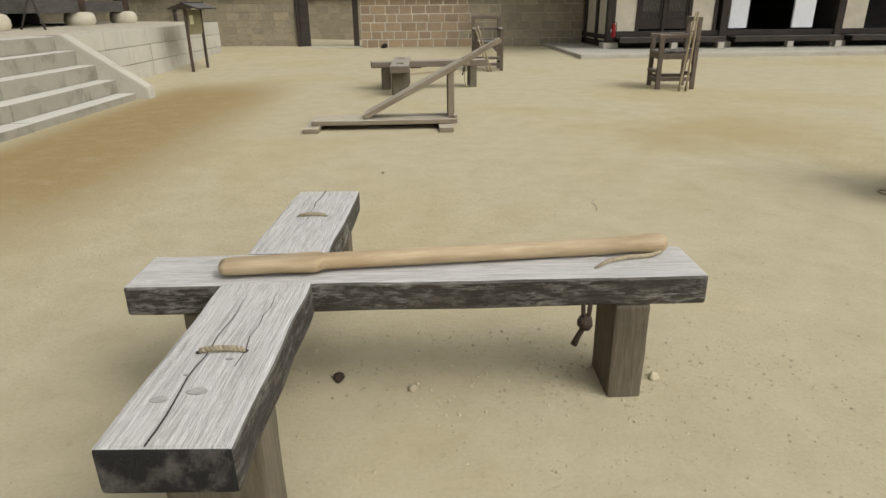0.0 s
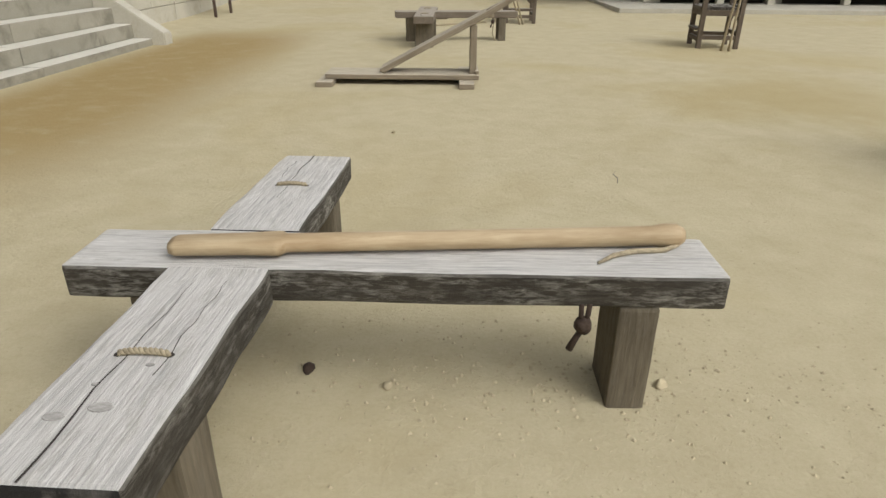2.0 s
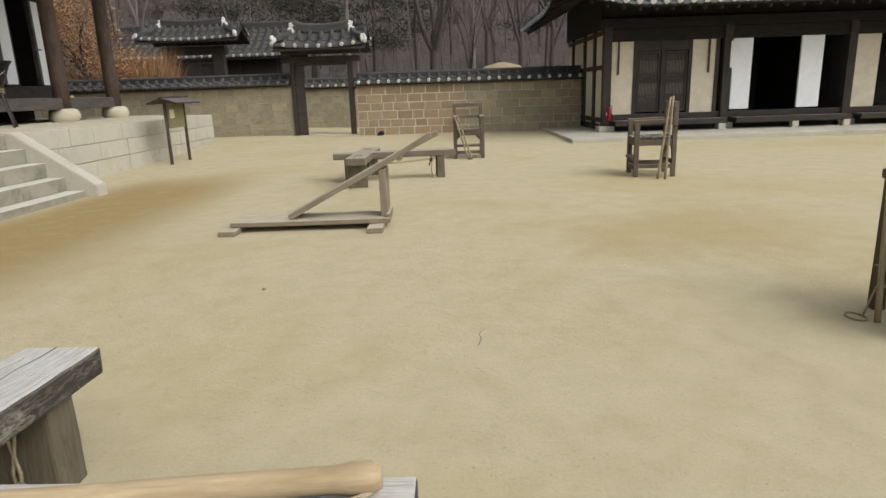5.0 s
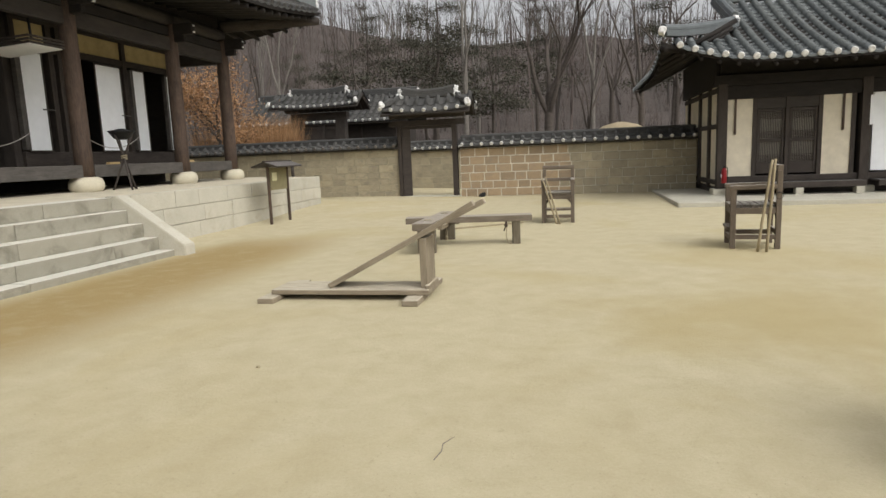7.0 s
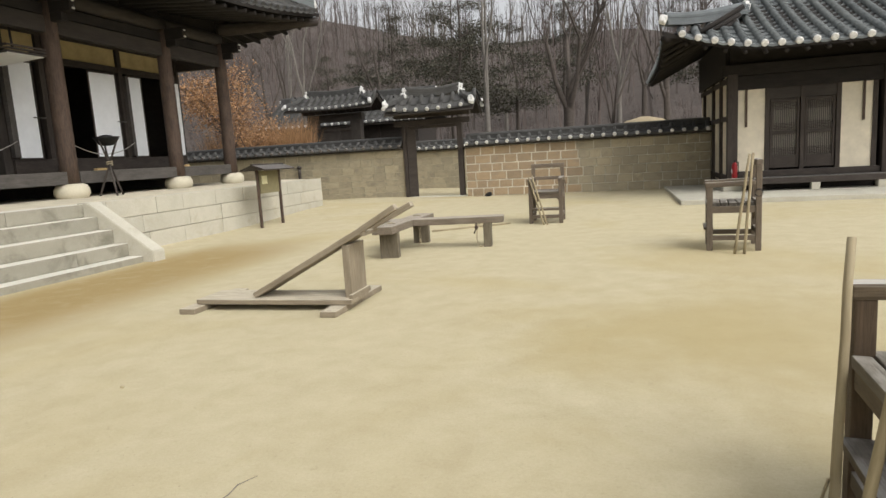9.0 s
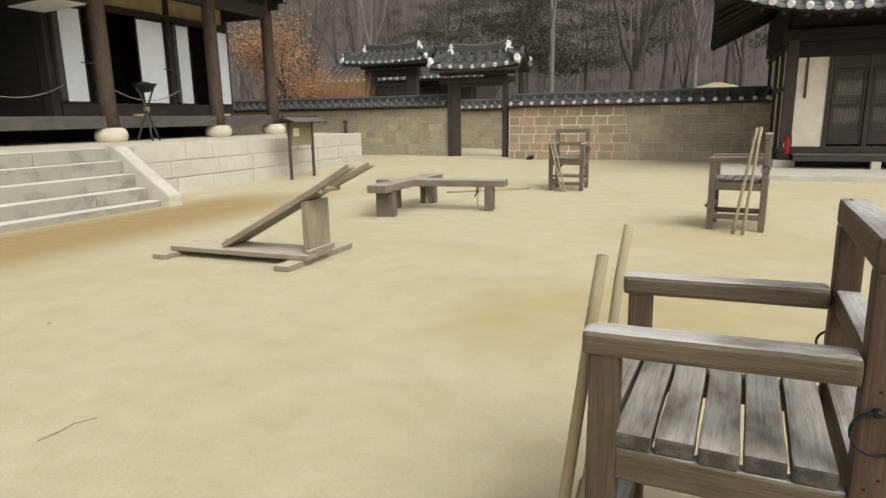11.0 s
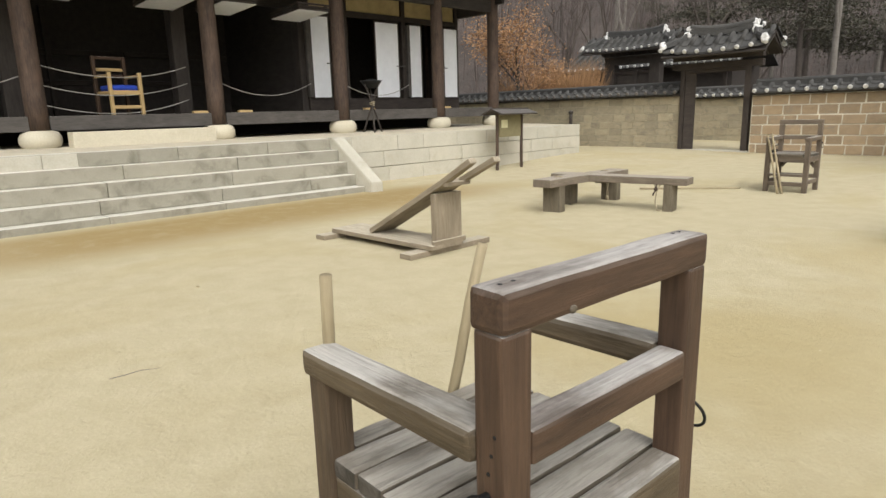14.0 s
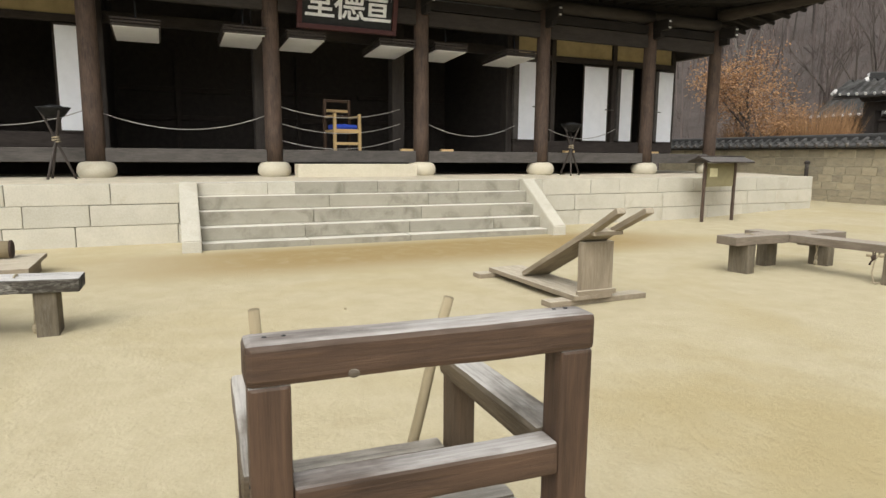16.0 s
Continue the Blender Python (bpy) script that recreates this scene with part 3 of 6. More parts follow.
def paddle():
    """Pale club: flat blade, then a round shaft with a knob."""
    club = thing("wooden_paddle", "pale smooth wooden paddle lying across the bench", "paddle")
    bm = bmesh.new()
    stations = [(0, 0.036, 0.018), (0.02, 0.046, 0.022), (0.22, 0.050, 0.023), (0.310, 0.056, 0.025), (0.325, 0.054, 0.026), (0.345, 0.036, 0.028), (0.75, 0.033, 0.030), (1.2, 0.033, 0.031), (1.47, 0.033, 0.032), (1.505, 0.04, 0.038), (1.55, 0.04, 0.038), (1.573, 0.027, 0.026)]
    rings = []
    for x, ry, rz in stations:
        e = 0.55 if x < 0.34 else 1.0
        ring = []
        for k in range(16):
            a = 2 * math.pi * k / 16
            c, s = math.cos(a), math.sin(a)
            ring.append(bm.verts.new((x, ry * math.copysign(abs(c) ** e, c), rz * math.copysign(abs(s) ** e, s))))
        rings.append(ring)
    for a, b in zip(rings, rings[1:]):
        for k in range(16):
            bm.faces.new((a[k], a[(k + 1) % 16], b[(k + 1) % 16], b[k]))
    bm.faces.new(rings[0][::-1])
    bm.faces.new(rings[-1])
    bmesh.ops.recalc_face_normals(bm, faces=bm.faces)
    part("blade_and_shaft", bm, PALE_WOOD, club, "", None, True)
    pts = [(1.55, -0.03, -0.02), (1.50, -0.05, -0.026), (1.40, -0.055, -0.026), (1.33, -0.08, -0.026), (1.27, -0.125, -0.028)]
    part("wrist_cord", tube(pts, [0.006, 0.009, 0.009, 0.008, 0.004], 8), ROPE_MAT, club, "frayed hemp cord at the handle", None, True)
    return club


club = paddle()
club.matrix_basis = pose(-0.325, 2.175, BENCH_H + 0.034, 0, 0, 4.6) @ Matrix.Scale(0.985, 4)


# ---- tilted board frame ----
def tilt_frame():
    rack = thing("tilted_board_rack", "low wooden rack with a plank propped at an angle", "punishment rack")
    block(rack, "foot", (-0.93, 7.13, 0.0), (-0.76, 8.06, 0.055), TILT_WOOD, 0.008, "", 0.002, 4)
    block(rack, "foot", (0.57, 7.09, 0.0), (0.73, 8.22, 0.055), TILT_WOOD, 0.008, "", 0.002, 4)
    beam(rack, "base_board", (-0.86, 7.52, 0.083), (0.78, 7.54, 0.083), 0.44, 0.05, TILT_WOOD)
    beam(rack, "post", (0.72, 7.59, 0.105), (0.72, 7.59, 0.60), 0.36, 0.07, TILT_WOOD, (1, 0, 0))
    beam(rack, "post_sill", (0.76, 7.36, 0.12), (0.76, 7.80, 0.12), 0.04, 0.05, TILT_WOOD)
    a, b, c = Vector((-0.27, 7.56, 0.125)), Vector((0.86, 7.56, 0.72)), Vector((1.28, 7.56, 0.935))
    beam(rack, "tilted_plank", a, b, 0.34, 0.055, TILT_WOOD, (0, 0, 1), 0.008, "plank with a slot at its raised end")
    for dy in (-0.125, 0.125):
        beam(rack, "prong", (b.x - 0.02, 7.56 + dy, b.z - 0.012), (c.x - (0.05 if dy < 0 else -0.02), 7.56 + dy, c.z), 0.09, 0.055, TILT_WOOD)
    beam(rack, "cross_pin", (0.90, 7.40, 0.70), (0.90, 7.73, 0.70), 0.05, 0.04, TILT_WOOD)
    return rack


tilt_frame()


# ---- heavy armchairs with loose sticks ----
def armchair(name, label):
    """Frame: x across the back from its corner, y forward; the back stands at y = 0."""
    chair = thing(name, label, "chair", group="heavy wooden armchairs")
    W, D, H, A, S = 0.622, 0.628, 1.100, 0.846, 0.592
    q = 0.066
    for x in (q / 2, W - q / 2):
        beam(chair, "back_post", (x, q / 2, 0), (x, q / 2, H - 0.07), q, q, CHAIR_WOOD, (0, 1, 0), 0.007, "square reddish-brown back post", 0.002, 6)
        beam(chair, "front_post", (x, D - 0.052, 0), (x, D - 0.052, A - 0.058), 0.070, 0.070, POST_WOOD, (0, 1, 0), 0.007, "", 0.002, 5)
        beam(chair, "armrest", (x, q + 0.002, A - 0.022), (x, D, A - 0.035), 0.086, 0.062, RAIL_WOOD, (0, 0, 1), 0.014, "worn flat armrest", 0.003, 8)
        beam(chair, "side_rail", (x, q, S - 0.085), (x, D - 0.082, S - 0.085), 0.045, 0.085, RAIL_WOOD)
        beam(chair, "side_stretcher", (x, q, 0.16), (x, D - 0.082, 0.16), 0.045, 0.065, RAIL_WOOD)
    beam(chair, "top_rail", (-0.004, q / 2, H - 0.036), (W + 0.004, q / 2, H - 0.036), q + 0.006, 0.072, CHAIR_WOOD, (0, 0, 1), 0.012, "worn top rail bleached and lit pale along its upper face", 0.003, 10)
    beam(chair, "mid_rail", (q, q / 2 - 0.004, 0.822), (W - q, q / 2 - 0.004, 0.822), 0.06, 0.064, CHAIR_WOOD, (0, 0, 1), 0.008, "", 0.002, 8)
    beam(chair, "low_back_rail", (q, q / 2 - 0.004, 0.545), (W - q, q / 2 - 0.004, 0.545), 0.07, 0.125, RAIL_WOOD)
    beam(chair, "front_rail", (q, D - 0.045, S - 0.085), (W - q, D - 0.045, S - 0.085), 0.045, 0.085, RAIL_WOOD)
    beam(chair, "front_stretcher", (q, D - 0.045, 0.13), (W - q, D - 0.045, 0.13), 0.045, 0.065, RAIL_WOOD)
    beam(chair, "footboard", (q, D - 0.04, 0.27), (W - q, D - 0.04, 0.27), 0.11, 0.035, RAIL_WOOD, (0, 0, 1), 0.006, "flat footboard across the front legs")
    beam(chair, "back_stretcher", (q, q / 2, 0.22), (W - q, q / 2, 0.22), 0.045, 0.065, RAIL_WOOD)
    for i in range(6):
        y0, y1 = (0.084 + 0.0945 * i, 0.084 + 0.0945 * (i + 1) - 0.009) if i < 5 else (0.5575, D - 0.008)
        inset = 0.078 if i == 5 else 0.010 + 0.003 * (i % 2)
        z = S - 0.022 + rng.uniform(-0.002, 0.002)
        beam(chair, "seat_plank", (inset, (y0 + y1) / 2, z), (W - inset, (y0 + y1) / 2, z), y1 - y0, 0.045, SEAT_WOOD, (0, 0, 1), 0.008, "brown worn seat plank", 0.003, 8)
    for x in (q / 2, W - q / 2):
        beam(chair, "corner_brace", (x + (0.03 if x < 0.3 else -0.03), q / 2, 0.36), (x + (0.13 if x < 0.3 else -0.13), q / 2, 0.475), 0.05, 0.05, RAIL_WOOD, (0, 1, 0))
    for x, s in ((0, -1), (W, 1)):
        part("iron_ring", tube([(x + s * (0.012 + (0.02 if s > 0 else 0.004) * (1 - math.sin(a))), 0.038 + 0.043 * math.cos(a), (0.706 if s < 0 else 0.670) + 0.043 * math.sin(a)) for a in [2 * math.pi * k / 24 for k in range(25)]], 0.0038, 8), DARK_IRON, chair, "rusty iron ring", None, True)
        part("ring_bolt", lathe([(0.009, 0), (0.009, 0.014), (0.005, 0.018)], 10), DARK_IRON, chair, "", Matrix.Translation((x, 0.038, 0.748 if s < 0 else 0.712)) @ Matrix.Rotation(s * radians(90), 4, "Y"))
        for z in (0.575, 0.60, 0.79, 0.825, 0.86):
            part("nail", lathe([(0.004, 0), (0.003, 0.002)], 8), DARK_IRON, chair, "", Matrix.Translation((x, 0.02 + 0.03 * ((z * 100) % 2) / 2, z)) @ Matrix.Rotation(s * radians(90), 4, "Y"))
    for x in (0.03, 0.06, W - 0.06, W - 0.035):
        part("nail", lathe([(0.005, 0), (0.004, 0.002)], 8), DARK_IRON, chair, "", Matrix.Translation((x, 0.035 + 0.01 * (x > 0.3), H - 0.0005)))
    chip = bmesh.new()
    bmesh.ops.create_icosphere(chip, subdivisions=2, radius=0.008)
    for v in chip.verts:
        v.co = Vector((v.co.x * 1.3, v.co.y * 0.3, v.co.z)) * (1 + 0.3 * noise.noise(v.co * 90))
    part("knot", chip, SEAT_WOOD, chair, "chipped pale knot in the rail", Matrix.Translation((0.165, -0.002, H - 0.062)))
    return chair


chair_near = armchair("armchair", "heavy reddish-brown timber armchair with worn plank seat")
U = Vector((0.0588, 0.9983, 0))
CHAIR_POSE = Matrix(((U.x, -U.y, 0, 4.483), (U.y, U.x, 0, 3.983), (0, 0, 1, 0), (0, 0, 0, 1)))
chair_near.matrix_basis = CHAIR_POSE


def stick(a, b, r0, r1, label="pale stripped stick leaning on the chair"):
    s = thing("wooden_stick", label, "stick", group="loose sticks")
    pole(s, "shaft", a, b, r0, r1, STICK_WOOD, 12)
    return s


# ---- hall ----
COL_X, COLS = -6.98, (-3.05, -0.1, 2.87, 5.89, 8.94, 11.93, 15.02, 17.2)
ROOM_X, BACK_X, FLOOR_Z = -8.35, -12.2, 1.48


def build_hall():
    hall = thing("hall_building", "old timber hall with dark columns and tiled roof on the terrace", "building")
    base = lathe([(0.20, -0.06), (0.275, 0.0), (0.315, 0.08), (0.31, 0.17), (0.27, 0.245), (0.20, 0.275)], 28)
    base_me = mesh_of(base, "base_stone", BASE_STONE)
    ends = [(COL_X, y) for y in COLS] + [(ROOM_X - 1.2, COLS[-1]), (BACK_X, COLS[-1])]
    for x, y in ends:
        part("base_stone", base_me, None, hall, "round pale column base stone", Matrix.Translation((x, y, 0.975)), True)
        pole(hall, "column", (x, y, 1.24), (x, y, 4.62), 0.165, 0.15, COLUMN_WOOD, 20, "round brown weathered column")
    for y0, y1 in zip(COLS, COLS[1:]):
        beam(hall, "floor_beam", (COL_X, y0 + 0.15, 1.36), (COL_X, y1 - 0.15, 1.36), 0.20, 0.24, GREY_BEAM, (0, 0, 1), 0.01, "grey-brown floor edge beam")
        beam(hall, "lintel", (COL_X, y0 + 0.14, 4.18), (COL_X, y1 - 0.14, 4.18), 0.16, 0.30, DARK_WOOD)
        beam(hall, "bracket_plank", (COL_X + 0.02, y0 + 0.14, 4.45), (COL_X + 0.02, y1 - 0.14, 4.45), 0.10, 0.20, SHADED_EAVE_WOOD)
        pole(hall, "purlin", (COL_X, y0, 4.74), (COL_X, y1, 4.74), 0.15, 0.15, DARK_WOOD, 14)
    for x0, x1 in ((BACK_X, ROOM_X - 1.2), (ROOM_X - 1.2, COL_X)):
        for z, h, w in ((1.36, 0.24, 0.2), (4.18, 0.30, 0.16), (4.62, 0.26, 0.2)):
            beam(hall, "side_beam", (x0 + 0.12, COLS[-1], z), (x1 - 0.12, COLS[-1], z), w, h, DARK_WOOD)
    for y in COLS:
        beam(hall, "bracket", (COL_X - 0.5, y, 4.50), (COL_X + 0.62, y, 4.50), 0.13, 0.26, SHADED_EAVE_WOOD, (0, 0, 1), 0.03, "carved dark bracket arm")
        beam(hall, "bracket", (COL_X - 0.4, y, 4.30), (COL_X + 0.40, y, 4.30), 0.12, 0.16, SHADED_EAVE_WOOD, (0, 0, 1), 0.03)
        if y > 0:
            for z in (4.42, 4.56):
                part("bracket_tip", box_bm(0.02, 0.06, 0.035, 0.006), LIME, hall, "chipped white bracket tip", Matrix.Translation((COL_X + 0.63, y, z)))
    # floor boards
    y = COLS[0]
    while y < COLS[-1]:
        beam(hall, "floor_board", (BACK_X, y + 0.15, 1.44), (COL_X - 0.104, y + 0.15, 1.44), 0.29, 0.05, BEAM_WOOD, (0, 0, 1), 0.004, "", 0.0, 0)
        y += 0.30
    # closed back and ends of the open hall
    block(hall, "back_wall", (BACK_X - 0.15, COLS[0], 0.9), (BACK_X, COLS[-1], 5.2), DARK_WOOD, 0.0)
    block(hall, "end_wall", (BACK_X, COLS[0] - 0.12, 0.9), (COL_X, COLS[0] - 0.02, 5.2), DARK_WOOD, 0.0)
    block(hall, "end_wall", (BACK_X, COLS[-1] - 0.14, 1.48), (ROOM_X, COLS[-1] - 0.04, 4.7), DARK_WOOD, 0.0)
    block(hall, "room_ceiling", (BACK_X, 12.0, 4.45), (ROOM_X - 0.07, COLS[-1], 4.5), DARK_WOOD, 0.0)
    block(hall, "room_ceiling", (BACK_X, COLS[0], 4.45), (ROOM_X - 0.07, 2.8, 4.5), DARK_WOOD, 0.0)
    block(hall, "partition", (BACK_X, 11.85, 1.5), (ROOM_X - 0.1, 12.0, 4.6), DARK_WOOD, 0.0)
    block(hall, "partition", (BACK_X, 2.80, 1.5), (ROOM_X - 0.1, 2.94, 4.6), DARK_WOOD, 0.0)
    # dark wall added in place of the shaded void below the floor
    block(hall, "crawl_wall", (-9.2, COLS[0], 0.9), (-9.05, COLS[-1], 1.40), DARK_WOOD, 0.0)
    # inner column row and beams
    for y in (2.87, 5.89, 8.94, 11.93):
        beam(hall, "inner_column", (ROOM_X - 0.15, y, FLOOR_Z), (ROOM_X - 0.15, y, 4.6), 0.30, 0.30, DARK_WOOD, (0, 1, 0), 0.03)
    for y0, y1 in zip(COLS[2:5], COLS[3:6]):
        beam(hall, "inner_lintel", (ROOM_X - 0.15, y0 + 0.15, 3.95), (ROOM_X - 0.15, y1 - 0.15, 3.95), 0.12, 0.22, DARK_WOOD)
        for z in (2.3, 3.0):
            beam(hall, "back_rail", (BACK_X + 0.05, y0 + 0.15, z), (BACK_X + 0.05, y1 - 0.15, z), 0.1, 0.12, BEAM_WOOD)
        beam(hall, "back_stud", (BACK_X + 0.06, (y0 + y1) / 2, 1.5), (BACK_X + 0.06, (y0 + y1) / 2, 4.0), 0.16, 0.12, BEAM_WOOD, (0, 1, 0))
    for y in COLS[2:]:
        beam(hall, "tie_beam", (BACK_X, y, 4.72), (COL_X - 0.16, y, 4.72), 0.24, 0.3, DARK_WOOD)
    return hall


hall = build_hall()


def paper_door(y0, y1, z0, z1, x, turn=0.0, label="white paper door leaf"):
    """One leaf hinged at y0; turn: degrees it stands open towards the yard."""
    leaf = part("door_leaf", box_bm(0.03, y1 - y0, z1 - z0, 0.003), PAPER, hall, label, pose(x, y0, z0, 0, 0, -turn) @ Matrix.Translation((0, (y1 - y0) / 2, (z1 - z0) / 2)))
    s = y1 - y0
    for a, b in (((0.002, -s / 2, -(z1 - z0) / 2 - 0.02), (0.002, s / 2, -(z1 - z0) / 2 - 0.02)), ((0.002, -s / 2, (z1 - z0) / 2 + 0.02), (0.002, s / 2, (z1 - z0) / 2 + 0.02))):
        beam(leaf, "rail", a, b, 0.04, 0.035, BEAM_WOOD, (0, 0, 1), 0.004, "", 0, 0)
    for yy in (-s / 2 - 0.02, s / 2 + 0.02):
        beam(leaf, "stile", (0.002, yy, -(z1 - z0) / 2 - 0.035), (0.002, yy, (z1 - z0) / 2 + 0.035), 0.035, 0.04, BEAM_WOOD, (0, 1, 0), 0.004, "", 0, 0)
    return leaf


def room_front(y_lo, y_hi, leaves, studs):
    """Timber front of a closed room: sill, head, plaster strip above, studs, paper doors standing open."""
    beam(hall, "sill", (ROOM_X, y_lo, 1.64), (ROOM_X, y_hi, 1.64), 0.14, 0.28, BEAM_WOOD)
    beam(hall, "head", (ROOM_X, y_lo, 3.84), (ROOM_X, y_hi, 3.84), 0.13, 0.14, BEAM_WOOD)
    beam(hall, "top_plate", (ROOM_X, y_lo, 4.42), (ROOM_X, y_hi, 4.42), 0.13, 0.22, BEAM_WOOD)
    for y in studs:
        beam(hall, "stud", (ROOM_X, y, 1.78), (ROOM_X, y, 4.32), 0.15, 0.13, BEAM_WOOD, (0, 1, 0))
    for y0, y1 in zip([y_lo] + studs, studs + [y_hi]):
        if y1 - y0 > 0.3:
            block(hall, "plaster_panel", (ROOM_X - 0.03, y0 + 0.08, 3.915), (ROOM_X + 0.02, y1 - 0.08, 4.305), YELLOW_PLASTER, 0.0, "ochre plaster panel above the doors")
    for y0, y1 in leaves:
        paper_door(y0, y1, 1.81, 3.70, ROOM_X + 0.09)


room_front(11.95, 17.15, [(12.07, 12.56), (14.03, 14.79), (15.22, 15.62), (16.53, 17.05)], [12.0, 12.86, 13.1, 15.03, 17.08])
for y0, y1 in ((11.90, 12.02), (15.08, 15.18), (16.38, 16.46)):
    block(hall, "folded_leaf", (ROOM_X + 0.06, y0, 1.82), (ROOM_X + 0.16, y1, 3.70), GREY_BEAM, 0.006, "grey edge of a folded lattice leaf")
for y in (12.61, 14.86, 16.49):
    beam(hall, "door_latch", (ROOM_X + 0.12, y - 0.14, 2.62), (ROOM_X + 0.12, y + 0.14, 2.62), 0.025, 0.025, GREY_BEAM, (0, 0, 1), 0.003, "", 0, 0)
for y in (8.62, 9.55, 12.72, 15.3):
    chock = block(None, "wood_block", (COL_X - 0.06, y - 0.14, 1.4805), (COL_X + 0.04, y + 0.14, 1.525), YELLOW_WOOD, 0.006, "", 0.002, 3)
    tagged(chock, "small pale wooden block on the hall floor edge", "block", "pale wooden blocks")
room_front(-3.0, 2.80, [(2.24, 2.74), (0.4, 1.0)], [-0.1, 2.78])


def lifted_door(y, w, z):
    """A pair of door leaves swung up and hung level under the lintel."""
    door = part("lifted_door", box_bm(1.15, w, 0.02, 0.003), PAPER, hall, "paper door leaves swung up level on hooks", pose(-7.45, y, z, 0, -3.0, 0))
    for k in range(3):
        z = 0.02 + k * 0.055
        for s in (-1, 1):
            beam(door, "stile", (-0.58, s * (w / 2 + 0.015), z), (0.58, s * (w / 2 + 0.015), z), 0.035, 0.032, BEAM_WOOD, (0, 0, 1), 0.003, "", 0, 0)
        beam(door, "rail", (0.595, -w / 2 - 0.03, z), (0.595, w / 2 + 0.03, z), 0.035, 0.032, BEAM_WOOD, (0, 0, 1), 0.003, "", 0, 0)
    beam(door, "hanger", (0.3, 0, 0.15), (0.3, 0, 0.75), 0.03, 0.03, DARK_IRON, (0, 1, 0), 0.003, "", 0, 0)


for y, w, z in ((3.62, 0.72, 3.50), (5.42, 0.70, 3.53), (6.55, 0.68, 3.53), (8.38, 0.72, 3.53), (9.58, 0.70, 3.53), (11.28, 0.72, 3.53)):
    lifted_door(y, w, z)


# name board
def name_board():
    board = thing("name_board", "black hall name board with white characters in a maroon frame", "sign")
    m = pose(-6.70, 7.32, 4.20, 0, 14, 0)
    panel = part("panel", box_bm(0.04, 1.78, 0.74, 0.004), BLACK_BOARD, board, "", m)
    for a, b in (((0.03, -0.98, -0.42), (0.03, 0.98, -0.42)), ((0.03, -0.98, 0.42), (0.03, 0.98, 0.42))):
        beam(board, "frame_rail", m @ Vector(a), m @ Vector(b), 0.10, 0.09, MAROON, (0, 0, 1), 0.01)
    for y in (-0.935, 0.935):
        beam(board, "frame_stile", m @ Vector((0.03, y, -0.375)), m @ Vector((0.03, y, 0.375)), 0.10, 0.09, MAROON, (0, 1, 0), 0.01)
    for ch, y in (("堂", -0.55), ("德", 0.02), ("宣", 0.58)):
        txt = bpy.data.curves.new("letter", "FONT")
        txt.body, txt.size, txt.align_x, txt.align_y, txt.extrude = ch, 0.62, "CENTER", "CENTER", 0.006
        txt.offset = 0.008
        tmp = bpy.data.objects.new("letter", txt)
        scene.collection.objects.link(tmp)
        me = bpy.data.meshes.new_from_object(tmp.evaluated_get(bpy.context.evaluated_depsgraph_get()))
        bpy.data.objects.remove(tmp)
        me.materials.clear()
        me.materials.append(WHITE_PAINT)
        place = m @ Matrix.Translation((0.029, y, 0.0)) @ Matrix(((0, 0, 1, 0), (1, 0, 0, 0), (0, 1, 0, 0), (0, 0, 0, 1)))
        part("character", me, None, board, "white brushed character", place)
    return board


name_board()


def cord(a, b, sag):
    c = thing("barrier_cord", "thin pale cord strung slack between columns", "rope", group="barrier cords")
    part("cord", tube(sagging(a, b, sag), 0.009, 6), WHITE_ROPE, c, "", None, True)


for y0, y1 in ((-0.1, 2.87), (2.87, 5.89), (8.94, 11.93), (11.93, 15.02)):
    cord((COL_X - 0.1, y0 + 0.13, 2.08), (COL_X - 0.1 - (0.9 if y0 > 8 else 0.0), y1 - 0.13, 2.12), 0.27)
for z in (2.30, 1.98, 1.66):
    cord((COL_X - 0.1, 6.05, z), (COL_X - 0.9, 8.8, z + 0.10), 0.20)


def throne():
    """Yellow slatted chair with a blue cushion, on the hall floor."""
    c = thing("official_chair", "yellow wooden chair with a blue cushion on the hall floor", "chair")
    for x in (0.0, 0.56):
        beam(c, "front_leg", (x, 0, 0), (x, 0, 0.78), 0.06, 0.06, YELLOW_WOOD, (0, 1, 0))
        beam(c, "back_leg", (x, 0.55, 0), (x, 0.55, 1.10), 0.06, 0.06, CHAIR_WOOD, (0, 1, 0))
        beam(c, "arm", (x, 0.03, 0.72), (x, 0.52, 0.72), 0.05, 0.05, YELLOW_WOOD)
    for z, mat in ((1.07, CHAIR_WOOD), (0.86, YELLOW_WOOD), (0.74, CHAIR_WOOD)):
        beam(c, "back_slat", (0.03, 0.55, z), (0.53, 0.55, z), 0.04, 0.06, mat)
    beam(c, "front_rail", (0.03, 0, 0.42), (0.53, 0, 0.42), 0.05, 0.08, YELLOW_WOOD)
    beam(c, "front_stretcher", (0.03, 0, 0.16), (0.53, 0, 0.16), 0.05, 0.06, YELLOW_WOOD)
    block(c, "seat", (0.0, 0.03, 0.40), (0.56, 0.52, 0.45), YELLOW_WOOD, 0.006)
    part("cushion", box_bm(0.50, 0.46, 0.11, 0.045), BLUE_CLOTH, c, "plump blue cushion", Matrix.Translation((0.28, 0.25, 0.506)), True)
    return c


throne().matrix_basis = pose(-7.5, 7.22, FLOOR_Z - 0.015, 0, 0, 98)
step_slab = tagged(block(None, "stone_slab", (-6.72, 6.22, 0.94), (-6.40, 8.62, 1.215), BASE_STONE, 0.02, "", 0.004, 6), "long pale stone slab set before the hall floor", "stone")


